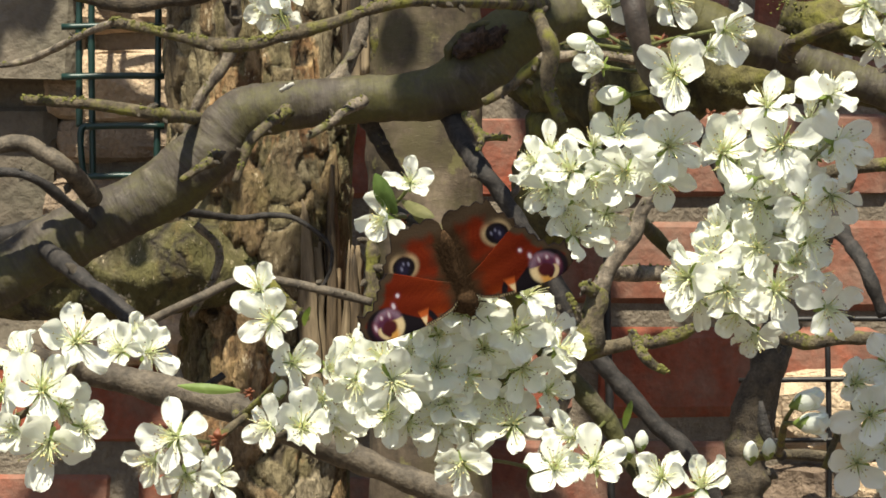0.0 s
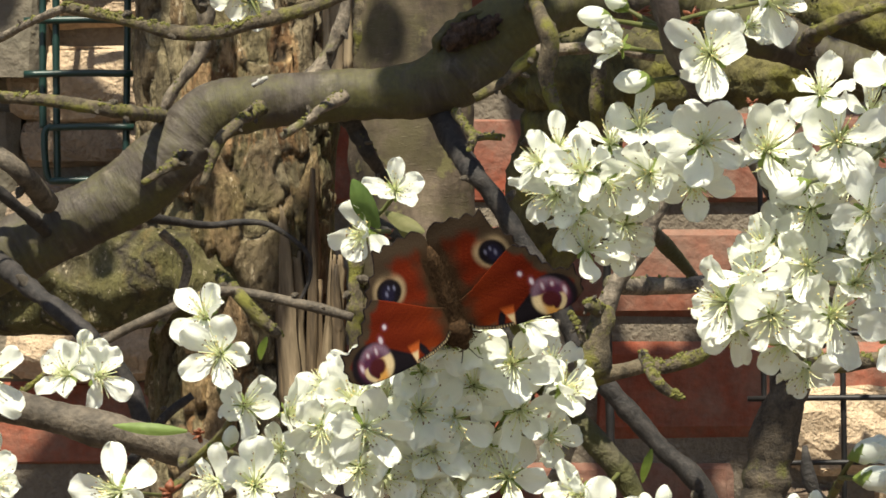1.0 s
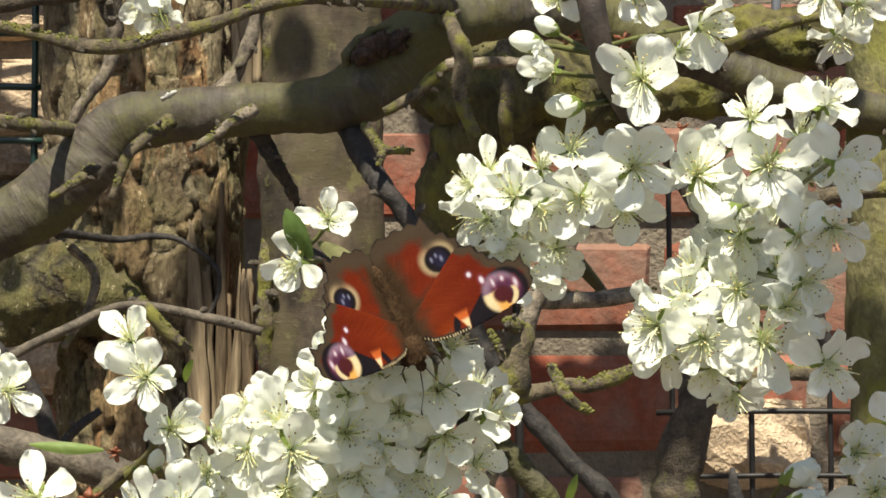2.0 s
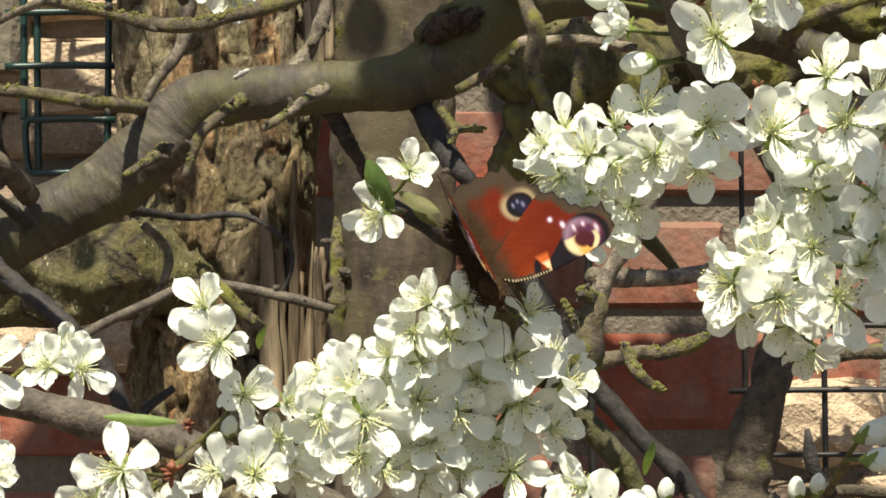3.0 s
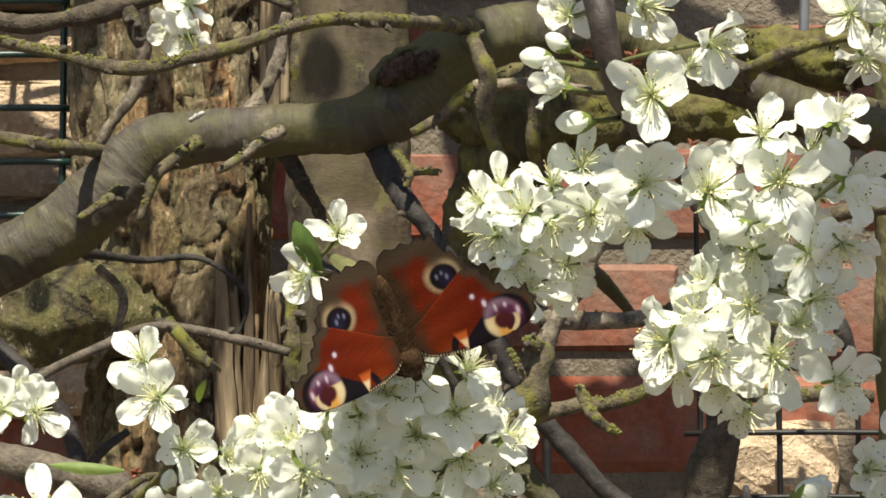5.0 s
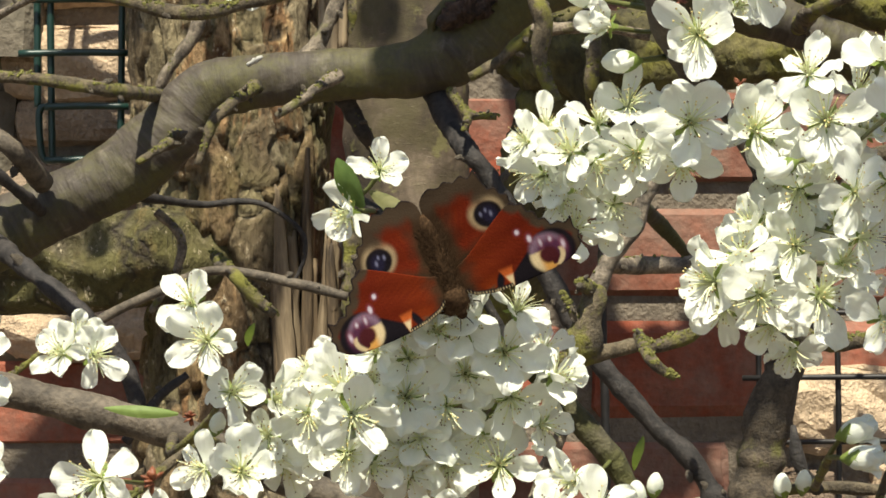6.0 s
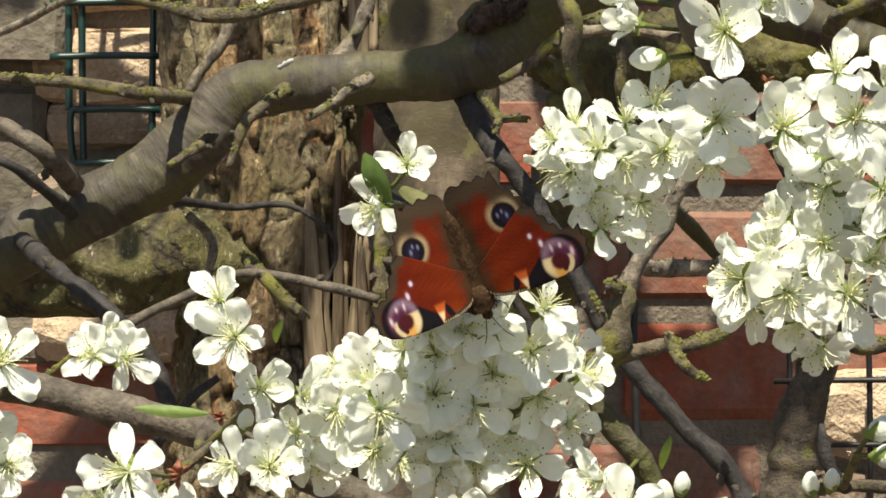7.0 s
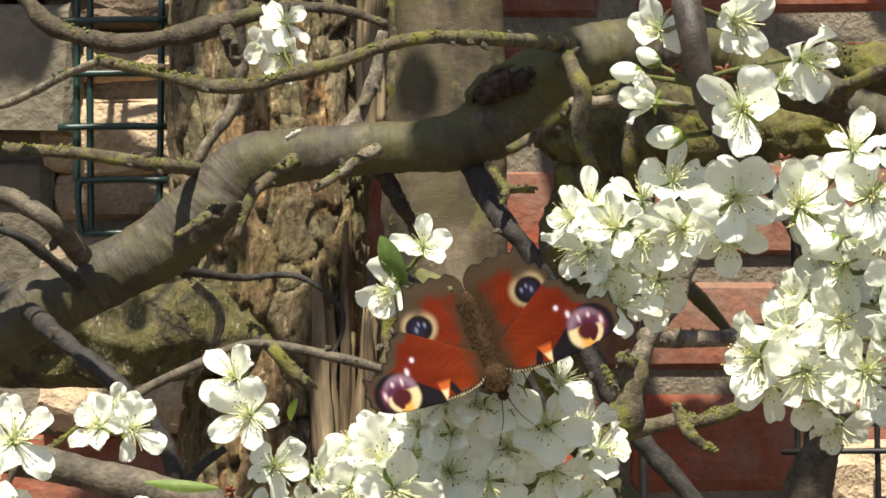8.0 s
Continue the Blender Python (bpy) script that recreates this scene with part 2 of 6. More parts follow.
M_wood = bark_material("split_wood", (0.07, 0.045, 0.022), (0.42, 0.32, 0.20), (0.20, 0.15, 0.07), 0.62, 40, (1, 1, 0.12), 0.003)
M_rotten = bark_material("dark_split_wood", (0.036, 0.024, 0.014), (0.26, 0.180, 0.100), (0.13, 0.11, 0.04), 0.62, 55, (1, 1, 0.12), 0.004)


def plain(name, colour, rough=0.6, metal=0.0, vary=0.25, scale=300.0, relief=0.0):
    m, n, l, p = mat(name)
    tx = texture(n, l, scale, 4)
    l.new(mixed(n, l, ramp(n, l, tx, [(0.35, (0, 0, 0)), (0.65, (1, 1, 1))]), tuple(c * (1 - vary) for c in colour), colour), p.inputs["Base Color"])
    p.inputs["Roughness"].default_value, p.inputs["Metallic"].default_value = rough, metal
    if relief:
        bump(n, l, p, tx, 0.6, relief)
    return m


def thin_material(name, colour, colour_b, through, glow_share=0.45, rough=0.45, scale=220.0, stretch=(1, 1, 1)):
    """A thin leaf or petal: part of the light passes through it."""
    m, n, l, p = mat(name)
    info = n.new("ShaderNodeObjectInfo")
    tx = texture(n, l, scale, 3, stretch=stretch)
    col = mixed(n, l, ramp(n, l, tx, [(0.35, (0, 0, 0)), (0.7, (1, 1, 1))]), colour_b, colour)
    col = mixed(n, l, ramp(n, l, info.outputs["Random"], [(0.0, (0.0, 0.0, 0.0)), (1.0, (0.35, 0.35, 0.35))]), col, colour_b)
    l.new(col, p.inputs["Base Color"])
    p.inputs["Roughness"].default_value = rough
    p.inputs["Specular IOR Level"].default_value = 0.3
    tr, mx = n.new("ShaderNodeBsdfTranslucent"), n.new("ShaderNodeMixShader")
    tr.inputs["Color"].default_value = (*through, 1)
    mx.inputs[0].default_value = glow_share
    l.new(p.outputs[0], mx.inputs[1])
    l.new(tr.outputs[0], mx.inputs[2])
    l.new(mx.outputs[0], n["Material Output"].inputs["Surface"])
    bump(n, l, p, tx, 0.45, 0.0004)
    return m


M_petal = thin_material("white_petal", (0.91, 0.91, 0.83), (0.83, 0.85, 0.75), (0.89, 0.91, 0.81), 0.39, 0.5, 3.0, (1, 7, 1))
M_filament = thin_material("pale_filament", (0.88, 0.88, 0.70), (0.80, 0.82, 0.52), (0.7, 0.75, 0.4), 0.3, scale=3.0)
M_anther = plain("yellow_anther", (0.74, 0.60, 0.24), 0.7)
M_spent = plain("spent_anther", (0.20, 0.13, 0.06), 0.8)
M_calyx = thin_material("green_calyx", (0.26, 0.34, 0.08), (0.20, 0.26, 0.06), (0.3, 0.4, 0.08), 0.25)
M_stalk = thin_material("olive_stalk", (0.15, 0.17, 0.055), (0.10, 0.10, 0.035), (0.15, 0.18, 0.04), 0.15)
M_dull = thin_material("olive_leaf", (0.20, 0.19, 0.085), (0.10, 0.105, 0.04), (0.26, 0.26, 0.08), 0.3, 0.7, 300)
M_fresh = thin_material("fresh_leaf", (0.21, 0.29, 0.085), (0.14, 0.20, 0.05), (0.30, 0.38, 0.08), 0.25, 0.55, 420)
M_leaf = thin_material("young_leaf", (0.13, 0.20, 0.05), (0.075, 0.125, 0.03), (0.24, 0.32, 0.05), 0.22, 0.6, 420)
M_moss = plain("moss_cushion", (0.150, 0.145, 0.032), 0.95, 0.0, 0.6, 900)
M_lichen = plain("white_lichen", (0.46, 0.45, 0.41), 0.9, 0, 0.3, 600)
M_scale = plain("red_bud_scale", (0.22, 0.07, 0.03), 0.6)
M_budscale = plain("dark_bud", (0.040, 0.027, 0.019), 0.85, 0, 0.6, 500, 0.001)
M_wire_green = plain("green_coated_wire", (0.012, 0.040, 0.032), 0.38, 0.0, 0.3, 120)
M_wire_black = plain("blackened_wire", (0.022, 0.020, 0.020), 0.5, 0.2, 0.5, 160)
M_post = plain("grey_metal_post", (0.30, 0.30, 0.32), 0.35, 0.6, 0.3, 60)


def brick_material(name, stops, scale=18.0, relief=0.004, haze_smear=0.0):
    """Fired clay or stone: every piece takes its own tone, with pits and stains."""
    m, n, l, p = mat(name)
    info = n.new("ShaderNodeObjectInfo")
    tone = ramp(n, l, info.outputs["Random"], stops)
    stain = texture(n, l, scale, 6, rough=0.7)
    fine = texture(n, l, scale * 9, 5)
    # grey-brown blotches: mortar on the face, and hazy light on bricks put into colour
    if haze_smear:
        tone = mixed(n, l, ramp(n, l, texture(n, l, 12, 6, rough=0.75), [(0.43, (0, 0, 0)), (0.62, (haze_smear, haze_smear, haze_smear))]), tone, (0.23, 0.175, 0.135))
    c = mixed(n, l, 0.55, tone, ramp(n, l, stain, [(0.3, (0.35, 0.32, 0.30)), (0.6, (1, 1, 1))]), "MULTIPLY")
    c = mixed(n, l, 0.45, c, ramp(n, l, fine, [(0.3, (0.5, 0.5, 0.5)), (0.65, (1, 1, 1))]), "MULTIPLY")
    l.new(c, p.inputs["Base Color"])
    p.inputs["Roughness"].default_value = 0.9
    bump(n, l, p, mixed(n, l, 0.5, stain, fine), 0.8, relief)
    return m


M_brick = brick_material("red_brick", [(0.0, (0.29, 0.066, 0.030)), (0.4, (0.35, 0.085, 0.040)), (0.7, (0.22, 0.066, 0.038)), (1.0, (0.26, 0.088, 0.050))], haze_smear=0.58)
M_stone = brick_material("cream_stone", [(0.0, (0.74, 0.56, 0.38)), (0.5, (0.62, 0.46, 0.31)), (0.8, (0.13, 0.09, 0.068)), (1.0, (0.34, 0.25, 0.17))], 34.0, 0.012)
M_block = brick_material("pale_block", [(0.0, (0.125, 0.107, 0.076)), (1.0, (0.220, 0.190, 0.140))], 14, 0.007, 0.4)
M_mortar = brick_material("grey_mortar", [(0.0, (0.22, 0.18, 0.135)), (1.0, (0.22, 0.18, 0.135))], 26, 0.008)
M_soil = brick_material("garden_soil", [(0.0, (0.12, 0.09, 0.06)), (1.0, (0.12, 0.09, 0.06))], 3)
M_body = plain("brown_fur", (0.070, 0.040, 0.020), 0.95, 0, 0.6, 1500, 0.0002)
M_body.node_tree.nodes["Principled BSDF"].inputs["Specular IOR Level"].default_value = 0.1


def wing_material():
    m, n, l, p = mat("wing_scales")
    a = n.new("ShaderNodeAttribute")
    a.attribute_name = "tint"
    fine = texture(n, l, 2600, 2)
    l.new(mixed(n, l, 0.35, a.outputs["Color"], ramp(n, l, fine, [(0.3, (0.55, 0.55, 0.55)), (0.7, (1, 1, 1))]), "MULTIPLY"), p.inputs["Base Color"])
    p.inputs["Roughness"].default_value = 0.75
    p.inputs["Specular IOR Level"].default_value = 0.06
    bump(n, l, p, fine, 0.4, 0.0002)
    return m


M_wing = wing_material()


# ---- builders ----
def part(name, bm, material, parent=None, label="", smooth=True):
    me = bpy.data.meshes.new(name)
    bm.to_mesh(me)
    bm.free()
    for mm in (material if isinstance(material, (list, tuple)) else [material]):
        me.materials.append(mm)
    if smooth:
        me.polygons.foreach_set("use_smooth", [True] * len(me.polygons))
    ob = new(name, me)
    if parent is not None:
        ob.parent = parent
    if label:
        tagged(ob, label)
    return ob


def spline(points, step):
    """Catmull-Rom through (x, y, z, r) points."""
    pts = [np.array(p, float) for p in points]
    pts = [2 * pts[0] - pts[1]] + pts + [2 * pts[-1] - pts[-2]]
    out = []
    for i in range(1, len(pts) - 2):
        a, b, c, d = pts[i - 1:i + 3]
        n = max(2, int(np.linalg.norm(c[:3] - b[:3]) / step))
        for k in range(n):
            t = k / n
            out.append(0.5 * (2 * b + (c - a) * t + (2 * a - 5 * b + 4 * c - d) * t * t + (3 * b - a - 3 * c + d) * t ** 3))
    out.append(pts[-2])
    return out


def tube(bm, points, sides=10, step=0.006, rough=0.06, seed=0, rings=0.0, lump=25.0, mat_index=0, knobby=0.0):
    """A bent, uneven rod along points; rings adds the fine cross ridges of cherry bark."""
    rng = random.Random(seed)
    off = Vector((rng.uniform(-9, 9), rng.uniform(-9, 9), rng.uniform(-9, 9)))
    path = spline(points, step)
    along = bm.verts.layers.float_vector.get("along") or bm.verts.layers.float_vector.new("along")
    loops, prev = [], None
    travelled = 0.0
    for i, p in enumerate(path):
        q0, q1 = path[max(0, i - 1)][:3], path[min(len(path) - 1, i + 1)][:3]
        way = Vector(q1 - q0).normalized()
        if prev is None:
            side = way.orthogonal().normalized()
        else:
            side = (prev - way * prev.dot(way)).normalized()
        prev = side
        other = way.cross(side)
        if i:
            travelled += float(np.linalg.norm(p[:3] - path[i - 1][:3]))
        r, c = max(float(p[3]), 1e-5), Vector(p[:3])
        if knobby:
            r *= 1 + knobby * (noise.noise(Vector((travelled * 110, 3, 1)) + off) + 0.6 * noise.noise(Vector((travelled * 270, 5, 2)) + off))
        loop = []
        for k in range(sides):
            a = 2 * math.pi * k / sides
            d = side * math.cos(a) + other * math.sin(a)
            at = c + d * r
            wob = 1 + rough * 2.2 * noise.noise(at * lump + off) + rough * noise.noise(at * lump * 3.7 + off)
            if rings:
                wob += rings * noise.noise(Vector((travelled * 420, math.cos(a) * 1.2, math.sin(a) * 1.2)) + off)
            v = bm.verts.new(c + d * r * wob)
            v[along] = Vector((travelled, math.cos(a) * r, math.sin(a) * r)) + off
            loop.append(v)
        loops.append(loop)
    for la, lb in zip(loops, loops[1:]):
        for k in range(sides):
            f = bm.faces.new((la[k], la[(k + 1) % sides], lb[(k + 1) % sides], lb[k]))
            f.material_index = mat_index
    for loop, flip in ((loops[0], True), (loops[-1], False)):
        f = bm.faces.new(loop[::-1] if flip else loop)
        f.material_index = mat_index
    return bm


def spur_mesh(seed):
    """A short knobby fruiting spur, pointing along +z, of unit length."""
    bm = bmesh.new()
    tube(bm, [(0, 0, -0.3, 0.34), (0.05, 0, 0.1, 0.27), (0.0, 0.06, 0.45, 0.31), (0.08, 0, 0.75, 0.22), (0.1, 0.02, 1.0, 0.10)], 7, 0.2, 0.25, seed, 0, 3.0)
    me = bpy.data.meshes.new("spur")
    bm.to_mesh(me)
    bm.free()
    me.materials.append(M_twig)
    me.polygons.foreach_set("use_smooth", [True] * len(me.polygons))
    return me


SPURS = [spur_mesh(k) for k in range(4)]


def moss_tufts(parent, path, count, seed, size=0.0007):
    """Small cushions of moss and lichen along the upper side of a branch."""
    rng = random.Random(seed)
    bm = bmesh.new()
    for _ in range(count):
        p = path[rng.randrange(len(path))]
        if noise.noise(Vector(p[:3]) * 38) < -0.05:
            continue
        a = rng.uniform(-1.5, 1.5)
        out = Vector((math.sin(a) * 0.5, -abs(rng.gauss(0.5, 0.4)), math.cos(a))).normalized()
        r = size * rng.uniform(0.4, 1.5)
        m = Matrix.Translation(Vector(p[:3]) + out * float(p[3]) * 0.90 + Vector((rng.uniform(-1, 1), 0, rng.uniform(-1, 1))) * float(p[3]) * 0.25) @ out.to_track_quat("Z", "Y").to_matrix().to_4x4() @ Matrix.Diagonal((r, r, r * 0.7, 1))
        made = bmesh.ops.create_icosphere(bm, subdivisions=1, radius=1.0, matrix=m)
        for v in made["verts"]:
            v.co += Vector((rng.uniform(-1, 1), rng.uniform(-1, 1), rng.uniform(-1, 1))) * r * 0.28
    return tagged(part("moss", bm, M_moss, parent, smooth=False), kind="stuff")


def branch(name, points, material, label, sides=14, step=0.005, rough=0.07, seed=0, rings=0.0, lump=60.0, category="branch", spurs=None, moss=None):
    bm = tube(bmesh.new(), points, sides, min(step, 0.0028) if category == "branch" else step, rough, seed, rings, lump, 0, 0.22 if material in (M_mossy, M_twig, M_dark, M_knotty) else 0.0)
    ob = tagged(part(name, bm, material), label, category, "branches of the tree")
    if category == "tree":
        moss_tufts(ob, [q for q in spline(points, 0.004) if 1.1 < q[2] < 1.8], 500, seed, 0.0009)
    if category != "branch":
        return ob
    rng = random.Random(seed * 7 + 1)
    path = spline(points, 0.004)
    spurs = max(3, len(path) // 7) if spurs is None else spurs
    for _ in range(spurs):
        p = path[rng.randrange(1, len(path) - 1)]
        a = rng.uniform(0, 2 * math.pi)
        out = Vector((math.cos(a), -rng.uniform(0, 0.9), math.sin(a))).normalized()
        s = new("spur", SPURS[rng.randrange(4)])
        s.parent = ob
        size = min(0.008, float(p[3]) * rng.uniform(0.7, 1.7))
        s.matrix_basis = Matrix.Translation(Vector(p[:3]) + out * float(p[3]) * 0.85) @ out.to_track_quat("Z", "Y").to_matrix().to_4x4() @ Matrix.Scale(size, 4)
    count = {M_mossy: 60, M_green: 50, M_twig: 10}.get(material, 0) if moss is None else moss
    if count:
        moss_tufts(ob, path, min(1400, int(count * len(path) / 3)), seed)
    return ob


def twig_part(parent, points, material, seed=0, name="twig", sides=9, rough=0.1, step=0.004, lump=110.0):
    bm = tube(bmesh.new(), points, sides, min(step, 0.0025), rough, seed, 0, lump, 0, 0.20)
    return part(name, bm, material, parent)


def side_twig(parent, points, material, seed):
    """A short twig on a limb, with spurs and lichen."""
    ob = twig_part(parent, points, material, seed, "side_twig", 12, 0.2)
    path, rng = spline(points, 0.002), random.Random(seed)
    for _ in range(5):
        q = path[rng.randrange(3, len(path) - 1)]
        out = Vector((rng.uniform(-1, 1), -rng.uniform(0, 0.8), rng.uniform(-1, 1))).normalized()
        s = new("spur", SPURS[rng.randrange(4)])
        s.parent = ob
        s.matrix_basis = Matrix.Translation(Vector(q[:3]) + out * float(q[3]) * 0.8) @ out.to_track_quat("Z", "Y").to_matrix().to_4x4() @ Matrix.Scale(float(q[3]) * rng.uniform(0.8, 1.9), 4)
    moss_tufts(ob, path, 300 if material is M_mossy else 70, seed, 0.0006)
    return ob


# ---- flowers ----
def petal_mesh(name, seed, cup=0.35, length=1.0, width=0.40):
    """One obovate petal of unit length along +x, cupped towards +z, with a narrow claw and a ruffled rim."""
    rng = random.Random(seed)
    bm = bmesh.new()
    nu, nv = 12, 9
    ph = rng.uniform(0, 6)
    rows = []
    for i in range(nu):
        t = math.sin(i / (nu - 1) * math.pi / 2) ** 1.15
        if t < 0.58:
            w = width * (0.14 + 0.86 * math.sin(t / 0.58 * math.pi / 2) ** 1.3)
        else:
            w = width * math.sqrt(max(0.004, 1 - ((t - 0.58) / 0.42) ** 2))
        row = []
        for j in range(nv):
            s = 2 * j / (nv - 1) - 1
            x = length * t
            if t > 0.97:
                x -= 0.02 * length
            y = w * s * (1 + 0.05 * math.sin(7 * t + ph))
            z = cup * (0.55 * t * t * (1 - 0.55 * t) + 0.9 * y * y) + 0.035 * math.sin(4 * s + 6 * t + ph) * t
            z += 0.17 * t * noise.noise(Vector((x * 2.6, y * 4, seed * 1.7))) + 0.045 * t * noise.noise(Vector((x * 7, y * 9, seed * 2.3))) + 0.07 * t * t * abs(s) * math.sin(9 * t + 3 * ph + 2 * s)
            row.append(bm.verts.new((x, y, z)))
        rows.append(row)
    for a, b in zip(rows, rows[1:]):
        for j in range(nv - 1):
            bm.faces.new((a[j], b[j], b[j + 1], a[j + 1]))
    me = bpy.data.meshes.new(name)
    bm.to_mesh(me)
    bm.free()
    me.materials.append(M_petal)
    me.polygons.foreach_set("use_smooth", [True] * len(me.polygons))
    return me


PETALS = [petal_mesh("petal", k, cup, 1.0, wd) for k, (cup, wd) in enumerate(
    [(0.35, 0.37), (0.60, 0.34), (0.15, 0.38), (0.85, 0.37), (0.45, 0.33), (-0.20, 0.37), (1.10, 0.36), (0.70, 0.39), (0.25, 0.32), (1.30, 0.38), (-0.45, 0.35)])]


def stamen_mesh(seed):
    """A tuft of thin filaments with anthers and one style, for a flower of unit radius."""
    rng = random.Random(100 + seed)
    bm = bmesh.new()
    for k in range(28):
        a, lean, long = 2 * math.pi * k / 28 + rng.uniform(-0.15, 0.15), rng.uniform(0.12, 1.1), rng.uniform(0.5, 0.95)
        tip = Vector((math.cos(a) * math.sin(lean), math.sin(a) * math.sin(lean), math.cos(lean))) * long
        mid = tip * 0.55 + Vector((0, 0, 0.07))
        tube(bm, [(math.cos(a) * 0.06, math.sin(a) * 0.06, 0.0, 0.019), (*mid, 0.016), (*tip, 0.011)], 3, 0.3, 0, k)
        spent = 2 if rng.random() < 0.55 else 1
        r = bmesh.ops.create_icosphere(bm, subdivisions=1, radius=0.026, matrix=Matrix.Translation(tip) @ Matrix.Diagonal((1, 1, 1.3, 1)))
        for v in r["verts"]:
            for f in v.link_faces:
                f.material_index = spent
    tube(bm, [(0, 0, 0, 0.02), (0.02, 0, 0.35, 0.014), (0.03, 0.01, 0.6, 0.018)], 4, 0.3, 0, 1)
    me = bpy.data.meshes.new("stamen_tuft")
    bm.to_mesh(me)
    bm.free()
    me.materials.append(M_filament)
    me.materials.append(M_anther)
    me.materials.append(M_spent)
    return me


STAMENS = [stamen_mesh(k) for k in range(4)]


def cup_mesh():
    """The green cup under a flower of unit radius, with five sepals."""
    bm = bmesh.new()
    tube(bm, [(0, 0, -0.30, 0.05), (0, 0, -0.20, 0.11), (0, 0, -0.05, 0.16), (0, 0, 0.0, 0.15)], 8, 0.06, 0, 1)
    for k in range(5):
        a = 2 * math.pi * (k + 0.5) / 5
        d, s = Vector((math.cos(a), math.sin(a), 0)), Vector((-math.sin(a), math.cos(a), 0))
        q = [d * 0.12 + s * 0.08, d * 0.34 + s * 0.06, d * 0.42, d * 0.34 - s * 0.06, d * 0.12 - s * 0.08]
        z = [-0.03, -0.07, -0.06, -0.07, -0.03]
        bm.faces.new([bm.verts.new(v + Vector((0, 0, zz))) for v, zz in zip(q, z)])
    me = bpy.data.meshes.new("flower")
    bm.to_mesh(me)
    bm.free()
    me.materials.append(M_calyx)
    me.polygons.foreach_set("use_smooth", [True] * len(me.polygons))
    return me


CUP = cup_mesh()


def bud_cup_mesh():
    """The green cup that holds a closed bud, with five pointed lobes on its rim."""
    bm = bmesh.new()
    rings = []
    for z, r in ((-0.42, 0.07), (-0.30, 0.15), (-0.12, 0.28), (0.06, 0.375), (0.22, 0.435)):
        ring = []
        for k in range(20):
            a = 2 * math.pi * k / 20
            up = 0.16 * (0.5 + 0.5 * math.cos(5 * a)) if z > 0.2 else 0.0
            ring.append(bm.verts.new((r * math.cos(a), r * math.sin(a), z + up)))
        rings.append(ring)
    for p, q in zip(rings, rings[1:]):
        for k in range(20):
            bm.faces.new((p[k], p[(k + 1) % 20], q[(k + 1) % 20], q[k]))
    bm.faces.new(rings[0][::-1])
    me = bpy.data.meshes.new("bud")
    bm.to_mesh(me)
    bm.free()
    me.materials.append(M_calyx)
    me.polygons.foreach_set("use_smooth", [True] * len(me.polygons))
    return me


BUD_CUP = bud_cup_mesh()
FLOWER_RNG = random.Random(7)
WOOD = {}   # twig points of every spray


def flower(parent, at, radius, right=0.0, up=0.0, spin=None, openness=1.0, stalk=None, petals=5, away=False):
    """One blossom at a place. It faces the garden path, leaning to the right and upwards by the slopes given;
    openness 1 is flat open, 0.4 half closed."""
    rng = FLOWER_RNG
    at = Vector(at)
    openness = openness * rng.uniform(0.70, 1.0)
    facing = Vector((right + rng.uniform(-0.3, 0.3), 1.0 if away else -1.0, up + 0.10 + rng.uniform(-0.3, 0.3))).normalized()
    turn = facing.to_track_quat("Z", "Y").to_matrix().to_4x4()
    spin = rng.uniform(0, 72) if spin is None else spin
    m = Matrix.Translation(at) @ turn @ Matrix.Rotation(radians(spin), 4, "Z") @ Matrix.Scale(radius, 4)
    f = new("flower", CUP)
    f.parent, f.matrix_basis = parent, parent.matrix_basis.inverted() @ m
    for k in range(5):
        if k >= petals:
            break
        p = new("petal", PETALS[rng.randrange(len(PETALS))])
        lift = (1 - openness) * 75 + rng.uniform(-22, 30)
        p.parent = f
        p.matrix_basis = (Matrix.Rotation(2 * math.pi * k / 5 + rng.uniform(-0.16, 0.16), 4, "Z") @ Matrix.Translation((0.10, 0, 0.0 + 0.012 * (k % 2)))
                          @ Matrix.Rotation(radians(-lift), 4, "Y") @ Matrix.Rotation(radians(rng.uniform(-26, 26)), 4, "X")
                          @ Matrix.Diagonal((rng.uniform(0.82, 1.12), rng.uniform(0.80, 1.12), rng.uniform(0.7, 1.8), 1)))
    s = new("stamen_tuft", STAMENS[rng.randrange(len(STAMENS))])
    s.parent, s.matrix_basis = f, Matrix.Scale(0.95, 4) @ Matrix.Rotation(rng.uniform(0, 6), 4, "Z")
    if stalk is None and parent.name in WOOD:
        root = at - facing * radius
        stalk = min(WOOD[parent.name], key=lambda q: math.hypot(q.x - root.x, 0.3 * (q.y - root.y), q.z - root.z))
    if stalk is not None:
        base = at - facing * radius * 0.25
        end = Vector(stalk)
        mid = (base + end) / 2 - facing * radius * 0.25
        bm = tube(bmesh.new(), [(*base, 0.0006), (*mid, 0.0005), (*end, 0.0006)], 6, 0.002, 0.05, 3)
        st = part("stalk", bm, M_stalk, parent)
        st.matrix_basis = parent.matrix_basis.inverted()
    return f


